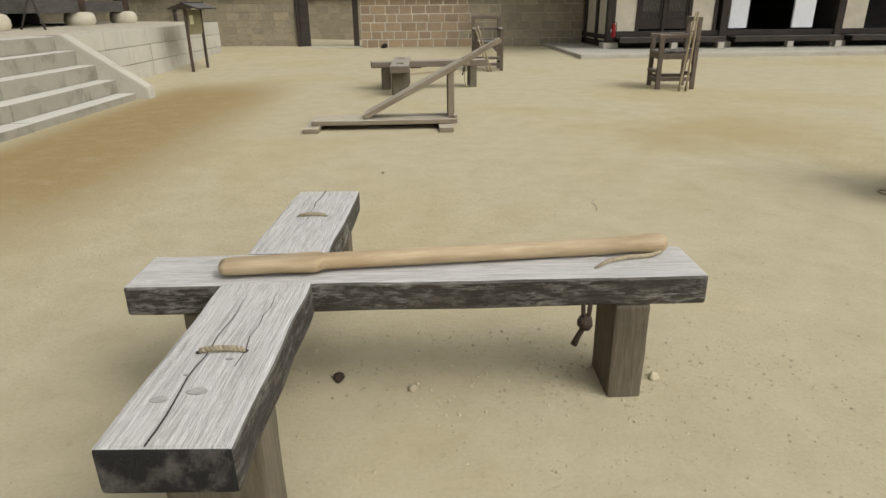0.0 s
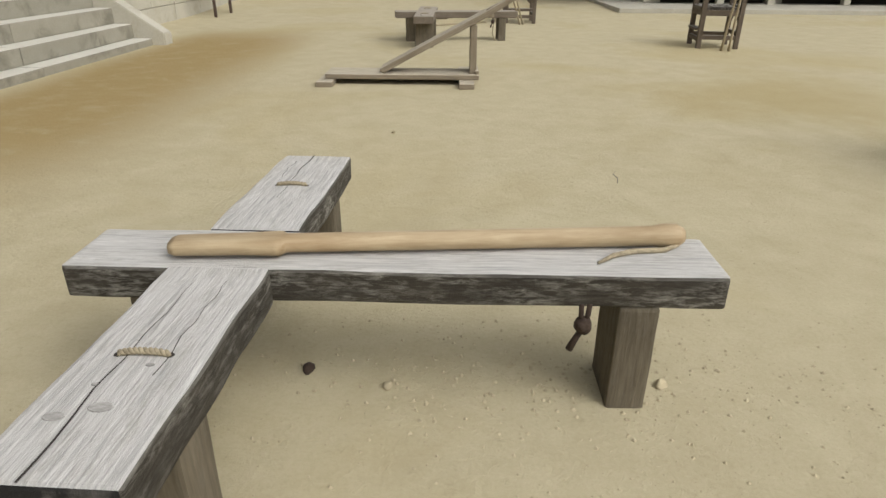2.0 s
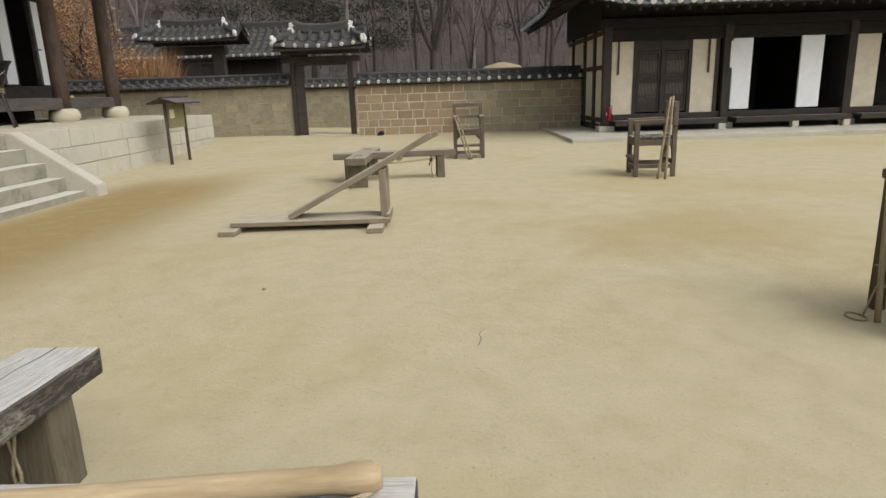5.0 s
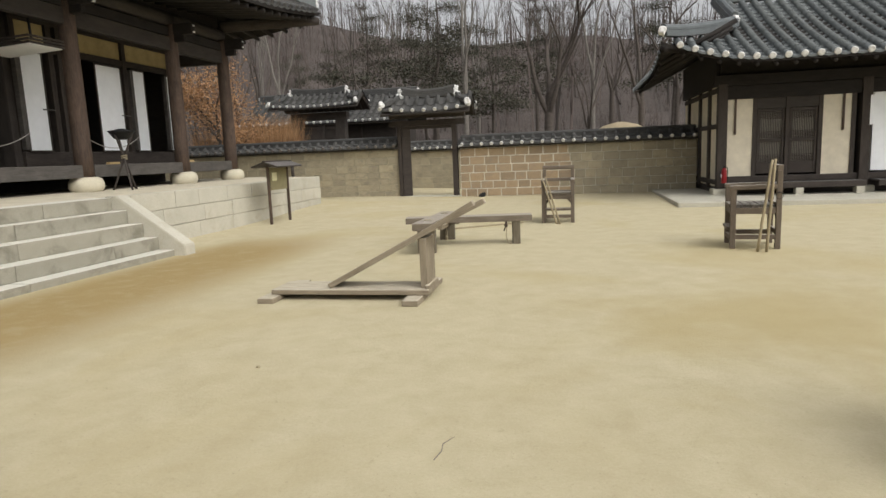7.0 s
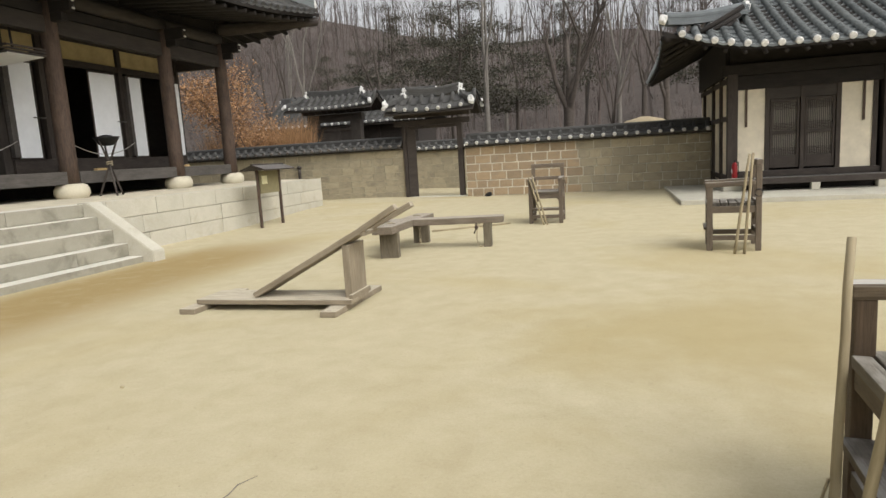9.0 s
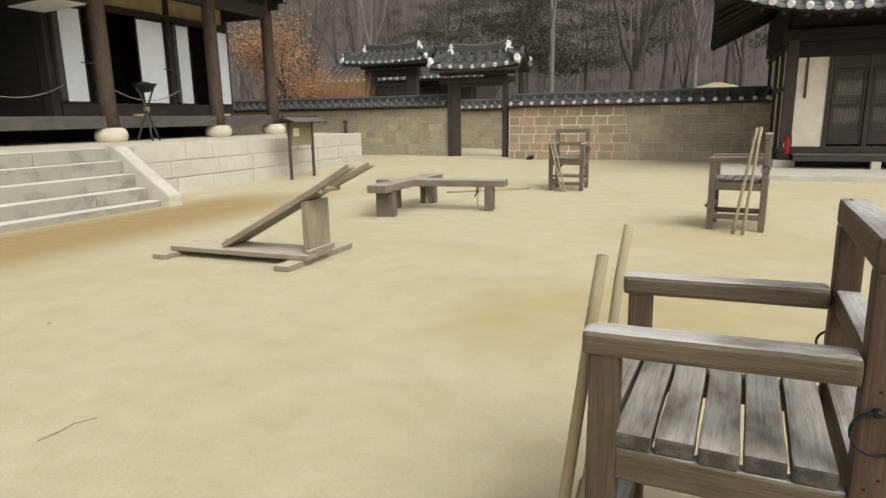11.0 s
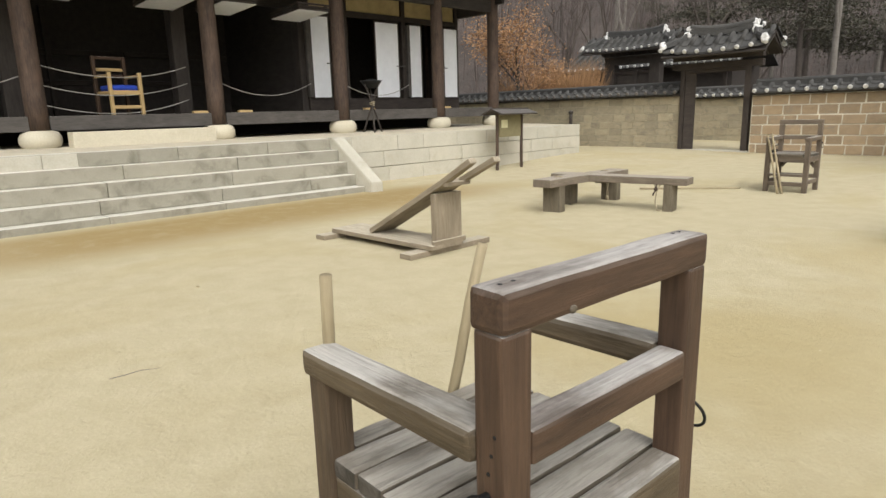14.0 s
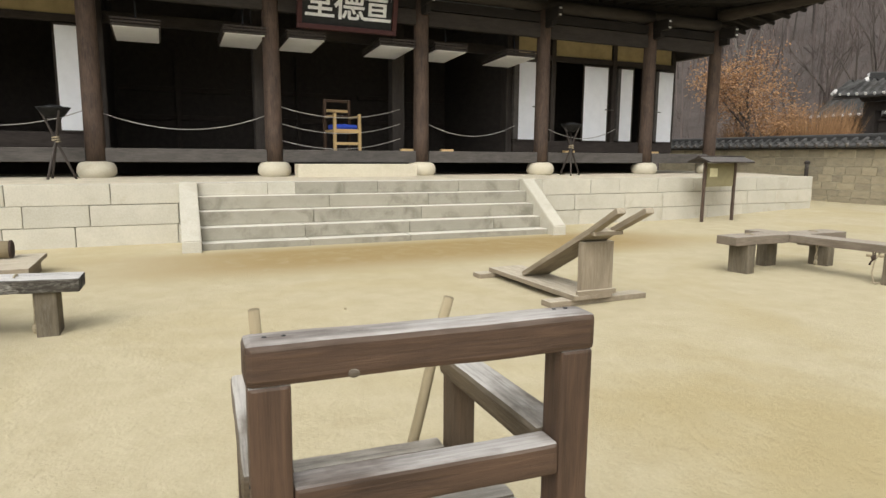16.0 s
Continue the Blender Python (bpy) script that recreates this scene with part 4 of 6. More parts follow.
def brazier(x, y, z):
    b = thing("brazier_stand", "black iron fire basin on three crossed poles", "brazier", Matrix.Translation((x, y, z)), "braziers on the terrace")
    part("basin", lathe([(0.06, 0.98), (0.14, 1.0), (0.23, 1.12), (0.25, 1.15), (0.235, 1.15), (0.13, 1.04)], 20), DARK_IRON, b, "shallow black basin", None, True)
    part("charcoal", lathe([(0.17, 1.13), (0.12, 1.17), (0.05, 1.19)], 12), DARK_IRON, b)
    for k in range(3):
        a = 2 * math.pi * k / 3 + 0.5
        pole(b, "leg", (-0.25 * math.cos(a), -0.25 * math.sin(a), 0.0), (0.19 * math.cos(a), 0.19 * math.sin(a), 1.10), 0.02, 0.018, BEAM_WOOD, 10)
    part("lashing", tube([(0.05 * math.cos(t), 0.05 * math.sin(t), 0.60 + 0.006 * t) for t in [i * 0.6 for i in range(24)]], 0.012, 6), ROPE_MAT, b, "hemp rope lashing", None, True)
    return b


brazier(-6.45, 2.36, 0.965)
brazier(-6.48, 12.42, 0.965)


def notice_sign():
    s = thing("notice_board", "small roofed wooden notice board on two posts", "sign")
    for x, y in ((-4.53, 14.50), (-4.47, 15.32)):
        beam(s, "post", (x, y, -0.06), (x, y, 1.30), 0.055, 0.055, COLUMN_WOOD, (0, 1, 0))
    beam(s, "board", (-4.505, 14.54, 1.02), (-4.475, 15.28, 1.02), 0.03, 0.50, NOTICE, (0, 0, 1), 0.004, "olive-brown board")
    block(s, "paper", (-4.484, 14.60, 0.98), (-4.478, 14.82, 1.16), NOTE_PAPER, 0.0, "yellowed paper note")
    block(s, "paper", (-4.478, 15.14, 1.14), (-4.472, 15.22, 1.24), PAPER, 0.0, "small white paper note")
    for sgn in (-1, 1):
        beam(s, "roof_board", (-4.49 + sgn * 0.15, 14.26, 1.345), (-4.48 + sgn * 0.15, 15.56, 1.345), 0.34, 0.03, BEAM_WOOD, (sgn * 0.34, 0, 1), 0.004, "sloping roof board")
    beam(s, "roof_ridge", (-4.49, 14.24, 1.41), (-4.48, 15.58, 1.41), 0.05, 0.04, BEAM_WOOD)
    return s


notice_sign()

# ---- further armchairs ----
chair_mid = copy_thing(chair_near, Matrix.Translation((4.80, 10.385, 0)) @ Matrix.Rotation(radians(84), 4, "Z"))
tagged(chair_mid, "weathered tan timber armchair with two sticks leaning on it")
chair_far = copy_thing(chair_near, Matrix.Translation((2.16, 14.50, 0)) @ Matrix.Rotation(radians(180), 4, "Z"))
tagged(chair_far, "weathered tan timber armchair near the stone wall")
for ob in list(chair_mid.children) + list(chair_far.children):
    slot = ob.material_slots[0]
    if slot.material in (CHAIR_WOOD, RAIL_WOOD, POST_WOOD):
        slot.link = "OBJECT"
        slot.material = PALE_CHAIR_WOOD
for a, b in (((4.47, 10.19, 0.0), (4.64, 10.30, 1.17)), ((4.57, 10.16, 0.0), (4.68, 10.31, 1.18))):
    stick(a, b, 0.018, 0.016)
for a, b in (((1.83, 13.68, 0.0), (1.55, 13.90, 0.88)), ((1.89, 13.68, 0.0), (1.61, 13.90, 0.90))):
    stick(a, b, 0.018, 0.016)
stick((3.77, 4.12, 0.0), (3.889, 4.07, 1.010), 0.017, 0.0145)
stick((3.80, 4.38, 0.0), (3.895, 4.592, 0.998), 0.0175, 0.0145)
stick((-0.13, 13.04, 0.016), (1.16, 13.98, 0.016), 0.018, 0.015, "long stick lying on the sand beyond the bench")
cord_tie = thing("tie_cord", "thin hemp cord tied to the stick, looped on the sand", "rope")
part("cord", tube([(3.825, 4.42, 0.22), (3.80, 4.425, 0.20), (3.785, 4.44, 0.12), (3.775, 4.46, 0.03), (3.775, 4.47, 0.008)] + [(3.735 + 0.05 * math.cos(a), 4.47 + 0.07 * math.sin(a), 0.007) for a in (0.6, 1.3, 2.0, 2.7, 3.4, 4.1, 4.8, 5.5, 6.2)], 0.0055, 7), ROPE_MAT, cord_tie, "", None, True)


# ---- clay tile roofs ----
def rib_mesh(points, r, name="roof_rib"):
    """A row of overlapping half-round cover tiles laid from the eave up."""
    bm = bmesh.new()
    n = 7
    prev = None
    for a, b in zip(points, points[1:]):
        d = (b - a).normalized()
        side = d.cross(Vector((0, 0, 1))).normalized()
        up = side.cross(d)
        rings = []
        for p, s in ((a, 1.06), (b, 0.92)):
            rings.append([bm.verts.new(p + (side * math.cos(math.pi * k / (n - 1)) + up * math.sin(math.pi * k / (n - 1))) * r * s) for k in range(n)])
        for k in range(n - 1):
            f = bm.faces.new((rings[0][k], rings[0][k + 1], rings[1][k + 1], rings[1][k]))
            f.smooth = True
        if prev is None:
            bm.faces.new(rings[0])
        else:
            for k in range(n - 1):
                bm.faces.new((prev[k], prev[k + 1], rings[0][k + 1], rings[0][k]))
        prev = rings[1]
    return bm


def channel_mesh(left, right, step):
    """The hollow between two rows: concave pan tiles lapped like scales."""
    bm = bmesh.new()
    m = 5
    size = min(len(left), len(right))
    last = None
    for i in range(size - 1):
        rows = []
        for j, lift in ((i, 0.035), (i + 1, 0.0)):
            a, b = left[j], right[j]
            rows.append([bm.verts.new(a.lerp(b, k / (m - 1)) + Vector((0, 0, lift - 0.05 * math.sin(math.pi * k / (m - 1))))) for k in range(m)])
        for k in range(m - 1):
            bm.faces.new((rows[0][k], rows[0][k + 1], rows[1][k + 1], rows[1][k]))
        if last:
            for k in range(m - 1):
                bm.faces.new((last[k], last[k + 1], rows[0][k + 1], rows[0][k]))
        last = rows[1]
        if i == 0:
            low = [bm.verts.new(v.co - Vector((0, 0, 0.05))) for v in rows[0]]
            for k in range(m - 1):
                bm.faces.new((low[k], low[k + 1], rows[0][k + 1], rows[0][k]))
    return bm


PLUG = lathe([(0.001, -0.02), (0.072, -0.02), (0.078, 0.015), (0.06, 0.035)], 14)
PLUG_MESH = mesh_of(PLUG, "eave_plug", LIME)
DULL_PLUG = PLUG_MESH.copy()
DULL_PLUG.materials[0] = plain_mat("weathered_lime_plug", (0.17, 0.155, 0.14), 0.9, 0, 0.35, 20, 0.4)


def tile_slope(parent, path, count, r=0.075, pan_step=0.15, caps=True, tile=None, plug=None):
    """path(i): the points of row i from the eave up; rows, the pans between them, and lime plugs at the eave."""
    rows = [path(i) for i in range(count)]
    for pts in rows:
        if len(pts) > 1:
            part("roof_rib", rib_mesh(pts, r), tile or TILE, parent)
            if caps:
                d = (pts[0] - pts[1]).normalized()
                part("eave_plug", plug or PLUG_MESH, None, parent, "", Matrix.Translation(pts[0] + Vector((0, 0, r * 0.3))) @ d.to_track_quat("Z", "Y").to_matrix().to_4x4() @ Matrix.Scale(0.88 * r / 0.075, 4))
    for a, b in zip(rows, rows[1:]):
        if min(len(a), len(b)) > 1:
            part("roof_channel", channel_mesh(a, b, pan_step), tile or TILE, parent)


def climb(foot, head, rise, step=0.30):
    """Points from the eave foot to the head, hollow like a sagging slope."""
    foot, head = Vector(foot), Vector(head)
    n = max(1, int((head - foot).length / step))
    return [foot.lerp(head, i / n) - Vector((0, 0, rise * 4 * (i / n) * (1 - i / n))) for i in range(n + 1)]


def ridge_stack(parent, points, w=0.16, h=0.22, name="ridge", ends=True, tile=None):
    """Layered ridge of flat tiles with a round cover tile, following points."""
    bm = bmesh.new()
    for k, (ww, z0, z1) in enumerate(((w, 0.0, h * 0.3), (w * 0.85, h * 0.32, h * 0.6), (w * 0.95, h * 0.62, h * 0.8))):
        rings = []
        for i, p in enumerate(points):
            d = (points[min(i + 1, len(points) - 1)] - points[max(i - 1, 0)]).normalized()
            side = d.cross(Vector((0, 0, 1))).normalized() * (ww / 2)
            rings.append([bm.verts.new(p + side * sx + Vector((0, 0, z))) for sx, z in ((-1, z0), (1, z0), (1, z1), (-1, z1))])
        for a, b in zip(rings, rings[1:]):
            for q in range(4):
                bm.faces.new((a[q], a[(q + 1) % 4], b[(q + 1) % 4], b[q]))
        bm.faces.new(rings[0][::-1])
        bm.faces.new(rings[-1])
    tube_into(bm, [p + Vector((0, 0, h * 0.85)) for p in points], w * 0.36, 8)
    part(name, bm, tile or TILE, parent)
    if ends:
        for p, q in ((points[0], points[1]), (points[-1], points[-2])):
            out = (p - q).normalized()
            bmb = bmesh.new()
            bmesh.ops.create_icosphere(bmb, subdivisions=3, radius=0.095)
            for v in bmb.verts:
                v.co = Vector((v.co.x * 0.9, v.co.y * 0.9, v.co.z * 1.2)) + noise.noise_vector(v.co * 11 + p) * 0.05 + noise.noise_vector(v.co * 30 + p) * 0.02
            part("lime_end", bmb, LIME, parent, "lump of white lime closing the ridge end", Matrix.Translation(p + out * 0.02 + Vector((0, 0, h * 0.5))), True)


def small_gate_roof(parent, cx, cy, half, depth, eave_z, ridge_z, turn=0.0, pitch_count=0.32):
    n = int(2 * half / pitch_count) + 1

    def row(sgn):
        def path(i):
            x = -half + 2 * half * i / (n - 1)
            lift = 0.10 * (abs(x) / half) ** 2
            return climb((cx + x, cy + sgn * depth, eave_z + lift), (cx + x * 0.96, cy + sgn * 0.06, ridge_z - 0.05 + lift * 0.7), 0.03)
        return path
    for sgn in (-1, 1):
        tile_slope(parent, row(sgn), n, 0.07, 0.15, True, OLD_TILE)
        a, b = (cx - half, cy + sgn * depth * 0.48, (eave_z + ridge_z) / 2 - 0.10), (cx + half, cy + sgn * depth * 0.48, (eave_z + ridge_z) / 2 - 0.10)
        beam(parent, "roof_deck", a, b, math.hypot(depth, ridge_z - eave_z) * 1.0, 0.05, DARK_WOOD, (0, sgn * (ridge_z - eave_z), depth), 0.0, "", 0, 0)
        for i in range(n):
            x = cx - half + 0.06 + (2 * half - 0.12) * i / (n - 1)
            pole(parent, "rafter", (x, cy + sgn * (depth - 0.04), eave_z - 0.09), (x, cy, ridge_z - 0.2), 0.035, 0.035, DARK_WOOD, 8, "", 2)
    ridge_stack(parent, [Vector((cx + half * 0.62 * t, cy, ridge_z - 0.06 + 0.10 * t * t)) for t in (-1, -0.6, -0.2, 0.2, 0.6, 1)], 0.17, 0.24, "ridge", True, OLD_TILE)
    for sx in (-1, 1):
        for sgn in (-1, 1):
            pts = [Vector((cx + sx * (half * 0.66 + 0.0), cy + sgn * 0.10, ridge_z - 0.08)), Vector((cx + sx * half * 0.76, cy + sgn * depth * 0.5, (eave_z + ridge_z) / 2 + 0.02)), Vector((cx + sx * half * 0.96, cy + sgn * depth * 0.92, eave_z + 0.16))]
            ridge_stack(parent, pts, 0.13, 0.13, "hip_ridge", True, OLD_TILE)


# ---- yard wall and gate ----
WALL_Y, WALL_TOP = 21.62, 1.60


def stone_variants(material, count=5):
    out = []
    for k in range(count):
        bm = box_bm(1, 1, 1, 0.05, 0.0, 0, k)
        for v in bm.verts:
            v.co += noise.noise_vector(v.co * 2.3 + Vector((k * 7.1, 0, 0))) * 0.035
        out.append(mesh_of(bm, "wall_stone", material))
    return out


TAN_SET, GREY_SET = stone_variants(TAN_STONE), stone_variants(GREY_STONE)


def stone_wall(name, label, x0, x1, y, z0, courses, tan_until, mortar, plug=None, thick=0.5, cap=True):
    wall = tagged(new(name), label, "wall", kind="structure")
    top = z0 + sum(courses)
    block(wall, "wall_core", (x0, y, z0 - 0.3), (x1, y + thick, top), mortar, 0.0)
    wr = random.Random(int(abs(x0) * 10))
    z = z0
    for c, h in enumerate(courses):
        x = x0 + (0.0 if c % 2 else -0.15)
        while x < x1 - 0.06:
            w = wr.uniform(0.30, 0.52) * (1.0 if h > 0.2 else 1.25)
            xe = min(x + w, x1)
            xs = max(x, x0)
            if xe - xs > 0.08:
                tan = xs < tan_until
                gap = 0.032 if tan else 0.014
                size = (xe - xs - gap, 0.16, h - gap)
                ob = part("wall_stone", wr.choice(TAN_SET if tan else GREY_SET), None, wall, "", Matrix.Translation(((xs + xe) / 2, y + 0.065 + wr.uniform(-0.006, 0.006), z + h / 2)) @ Matrix.Diagonal((*size, 1)))
            x += w
        z += h
    if cap:
        beam(wall, "coping_board", (x0, y + thick / 2, top + 0.03), (x1, y + thick / 2, top + 0.03), thick + 0.22, 0.06, DARK_WOOD, (0, 0, 1), 0.0, "", 0, 0)
        n = int((x1 - x0) / 0.30)
        for sgn in (-1, 1):
            def path(i, sgn=sgn):
                xx = x0 + 0.1 + (x1 - x0 - 0.2) * i / (n - 1)
                return climb((xx, y + thick / 2 + sgn * (thick / 2 + 0.20), top + 0.10), (xx, y + thick / 2 + sgn * 0.05, top + 0.30), 0.0, 0.2)
            tile_slope(wall, path, n, 0.062, 0.15, sgn < 0, OLD_TILE, plug)
        pts = [Vector((x0 + (x1 - x0) * i / 12, y + thick / 2, top + 0.24)) for i in range(13)]
        ridge_stack(wall, pts, 0.18, 0.15, "wall_ridge", False, OLD_TILE)
    return wall


COURSES = [0.25, 0.24, 0.27, 0.25, 0.26, 0.27]
stone_wall("wall_north_right", "tan coursed stone yard wall under a dark tile coping", -1.42, 5.72, WALL_Y - 0.15, 0.05, COURSES, 1.7, MORTAR)
stone_wall("wall_north_left", "weathered grey stone yard wall under a dark tile coping", -13.5, -3.5, WALL_Y, 0.10, [0.19, 0.21, 0.2, 0.22, 0.24, 0.25, 0.24], -99, DULL_MORTAR, DULL_PLUG)
stone_wall("wall_behind_gate", "stone wall with tile coping standing behind the gate", -9.0, 1.5, 26.2, 0.05, COURSES, -99, DULL_MORTAR)


def yard_gate():
    g = thing("yard_gate", "small open timber gate with a tiled roof in the wall", "gate")
    for x, w in ((-3.43, 0.12), (-1.60, 0.16)):
        beam(g, "gate_post", (x, WALL_Y, 0.06), (x, WALL_Y, 2.42), w, 0.20, BEAM_WOOD, (0, 1, 0), 0.01, "dark square gate post")
        block(g, "post_stone", (x - 0.16, WALL_Y - 0.17, -0.05), (x + 0.16, WALL_Y + 0.17, 0.10), GRANITE, 0.02)
    beam(g, "gate_leaf", (-3.365, WALL_Y - 0.02, 1.24), (-3.09, WALL_Y + 0.06, 1.24), 0.06, 2.26, BEAM_WOOD, (0, 0, 1), 0.006, "open dark plank gate leaf")
    for z, h in ((2.46, 0.18), (2.68, 0.12)):
        beam(g, "lintel", (-3.75, WALL_Y, z), (-1.25, WALL_Y, z), 0.20, h, BEAM_WOOD)
    beam(g, "brace_board", (-3.3, WALL_Y, 2.32), (-1.7, WALL_Y, 2.32), 0.06, 0.10, BEAM_WOOD)
    block(g, "threshold", (-3.3, WALL_Y - 0.12, 0.0), (-1.66, WALL_Y + 0.2, 0.11), GRANITE, 0.015, "pale stone threshold")
    small_gate_roof(g, -2.42, WALL_Y, 1.42, 0.72, 2.80, 3.32)
    return g


yard_gate()


def back_gate():
    g = thing("back_gate", "dark timber gatehouse with tiled roof beyond the wall", "gate")
    cx, y = -9.65, 30.0
    for dx in (-1.15, 1.05):
        beam(g, "gate_post", (cx + dx, y, 0.0), (cx + dx, y, 3.6), 0.5, 0.4, DARK_WOOD, (0, 1, 0), 0.02)
    beam(g, "lintel", (cx - 1.4, y, 3.45), (cx + 1.4, y, 3.45), 0.4, 0.35, DARK_WOOD)
    block(g, "plaster_panel", (cx - 0.85, y - 0.02, 1.5), (cx + 0.75, y + 0.05, 2.85), DARK_WOOD, 0.0)
    beam(g, "door_post", (cx + 0.1, y - 0.06, 1.5), (cx + 0.1, y - 0.06, 3.0), 0.2, 0.1, DARK_WOOD, (0, 1, 0))
    beam(g, "rail", (cx - 0.9, y - 0.05, 2.9), (cx + 0.85, y - 0.05, 2.9), 0.1, 0.12, BEAM_WOOD)
    small_gate_roof(g, cx, y, 2.2, 1.0, 3.85, 4.52)
    return g


back_gate()


def long_house(x0, x1, y, eave_z, ridge_z, depth):
    h = thing("tiled_house", "long low tiled house behind the gatehouse", "building")
    block(h, "wall", (x0 + 0.6, y - depth + 0.9, 0.0), (x1 - 0.6, y + depth - 0.9, eave_z), DARK_WOOD, 0.0)
    n = int((x1 - x0) / 0.36)

    def path(i):
        x = x0 + (x1 - x0) * i / (n - 1)
        return climb((x, y - depth, eave_z), (x, y, ridge_z), 0.06, 0.4)
    tile_slope(h, path, n, 0.08, 0.15, True, OLD_TILE)
    beam(h, "roof_deck", (x0, y - depth * 0.48, (eave_z + ridge_z) / 2 - 0.14), (x1, y - depth * 0.48, (eave_z + ridge_z) / 2 - 0.14), math.hypot(depth, ridge_z - eave_z), 0.06, DARK_WOOD, (0, -(ridge_z - eave_z), depth), 0.0, "", 0, 0)
    beam(h, "roof_deck", (x0, y + depth * 0.48, (eave_z + ridge_z) / 2 - 0.14), (x1, y + depth * 0.48, (eave_z + ridge_z) / 2 - 0.14), math.hypot(depth, ridge_z - eave_z), 0.06, OLD_TILE, (0, (ridge_z - eave_z), depth), 0.0, "", 0, 0)
    ridge_stack(h, [Vector((x0 + (x1 - x0) * i / 8, y, ridge_z - 0.05)) for i in range(9)], 0.24, 0.3, "ridge", True, OLD_TILE)
    for i in range(5):
        x = x0 + 0.9 + (x1 - x0 - 1.8) * i / 4
        beam(h, "post", (x, y - depth + 0.85, 0.0), (x, y - depth + 0.85, eave_z), 0.2, 0.12, BEAM_WOOD, (0, 1, 0))
    return h


long_house(-15.5, -6.2, 35.5, 3.35, 4.9, 2.6)


# ---- side house ----
def side_house():
    h = thing("side_house", "low tiled timber house with cream walls and lattice doors", "building")
    FY = 18.8
    block(h, "platform", (4.45, 16.42, -0.1), (22, 26, 0.12), GRANITE, 0.02, "low pale stone platform", 0.004)
    posts = (5.82, 9.06, 12.4, 15.7)
    for x in posts:
        block(h, "base_stone", (x - 0.22, FY - 0.26, 0.1), (x + 0.22, FY + 0.18, 0.27), GRANITE, 0.03)
        beam(h, "post", (x, FY - 0.03, 0.26), (x, FY - 0.03, 2.86), 0.22, 0.22, BEAM_WOOD, (0, 1, 0), 0.012, "square dark post")
    block(h, "floor_mass", (5.8, FY, 0.1), (21.5, 24, 0.44), DARK_WOOD, 0.0)
    block(h, "back_wall", (5.9, 23.9, 0.1), (21.5, 24.05, 3.0), DARK_WOOD, 0.0)
    for x0, x1 in zip(posts, posts[1:]):
        beam(h, "lintel", (x0 + 0.11, FY, 2.65), (x1 - 0.11, FY, 2.65), 0.16, 0.32, SHADED_EAVE_WOOD)
        beam(h, "sill", (x0 + 0.11, FY, 0.50), (x1 - 0.11, FY, 0.50), 0.16, 0.14, BEAM_WOOD)
        beam(h, "deck_edge", (x0 + 0.13, FY - 0.62, 0.35), (x1 - 0.13, FY - 0.62, 0.35), 0.08, 0.14, BEAM_WOOD, (0, 0, 1), 0.008, "grey veranda edge beam")
        for k in range(3):
            y = FY - 0.10 - 0.17 * (k + 0.5)
            beam(h, "deck_board", (x0 + 0.13, y, 0.40), (x1 - 0.13, y, 0.40), 0.165, 0.04, BEAM_WOOD, (0, 0, 1), 0.004, "", 0, 0)
        for x in ((x0 + x1) / 2 + 0.05, x1 - 0.25):
            block(h, "deck_stone", (x - 0.09, FY - 0.66, 0.1), (x + 0.09, FY - 0.48, 0.285), GRANITE, 0.015)
        # dark board added to stand for the shade under the veranda deck
        block(h, "deck_shadow_board", (x0 + 0.13, FY - 0.10, 0.12), (x1 - 0.13, FY - 0.06, 0.38), DARK_WOOD, 0.0)

    def panel(x0, x1, z0=0.58, z1=2.55, y=FY, mat=PLASTER, label="cream plaster panel"):
        block(h, "wall_panel", (x0, y - 0.03, z0), (x1, y + 0.04, z1), mat, 0.0, label)

    def lattice(x0, x1, z0, z1):
        leaf = part("lattice_door", box_bm(x1 - x0, 0.012, z1 - z0, 0.0), plain_mat("old_door_paper", (0.30, 0.275, 0.235), 0.9), h, "dark lattice door backed with paper", Matrix.Translation(((x0 + x1) / 2, FY + 0.03, (z0 + z1) / 2)))
        w, t = (x1 - x0) / 2, (z1 - z0) / 2
        for x in (-w + 0.03, w - 0.03):
            beam(leaf, "stile", (x, -0.03, -t), (x, -0.03, t), 0.05, 0.06, BEAM_WOOD, (0, 1, 0), 0.0, "", 0, 0)
        for z in (-t + 0.14, t - 0.04, 0.02):
            beam(leaf, "rail", (-w + 0.06, -0.03, z), (w - 0.06, -0.03, z), 0.05, 0.07 if z > -t + 0.2 else 0.28, BEAM_WOOD, (0, 0, 1), 0.0, "", 0, 0)
        for k in range(13):
            x = -w + 0.06 + (2 * w - 0.12) * (k + 0.5) / 13
            beam(leaf, "slat", (x, -0.02, -t + 0.28), (x, -0.02, t - 0.08), 0.014, 0.014, BEAM_WOOD, (0, 1, 0), 0.0, "", 0, 0)
        for z0b in (-t + 0.28, 0.06, t - 0.24):
            for k in range(6):
                beam(leaf, "slat", (-w + 0.06, -0.024, z0b + 0.035 * k), (w - 0.06, -0.024, z0b + 0.035 * k), 0.012, 0.012, BEAM_WOOD, (0, 0, 1), 0.0, "", 0, 0)

    # first bay: panel, lattice door, panel
    panel(5.95, 6.54, 0.56, 2.49)
    panel(8.13, 8.76, 0.56, 2.49)
    for x in (5.90, 6.59, 8.08, 8.81):
        beam(h, "jamb", (x, FY - 0.01, 0.57), (x, FY - 0.01, 2.56), 0.10, 0.10, BEAM_WOOD, (0, 1, 0))
    beam(h, "mullion", (7.335, FY - 0.02, 0.57), (7.335, FY - 0.02, 2.56), 0.09, 0.09, BEAM_WOOD, (0, 1, 0))
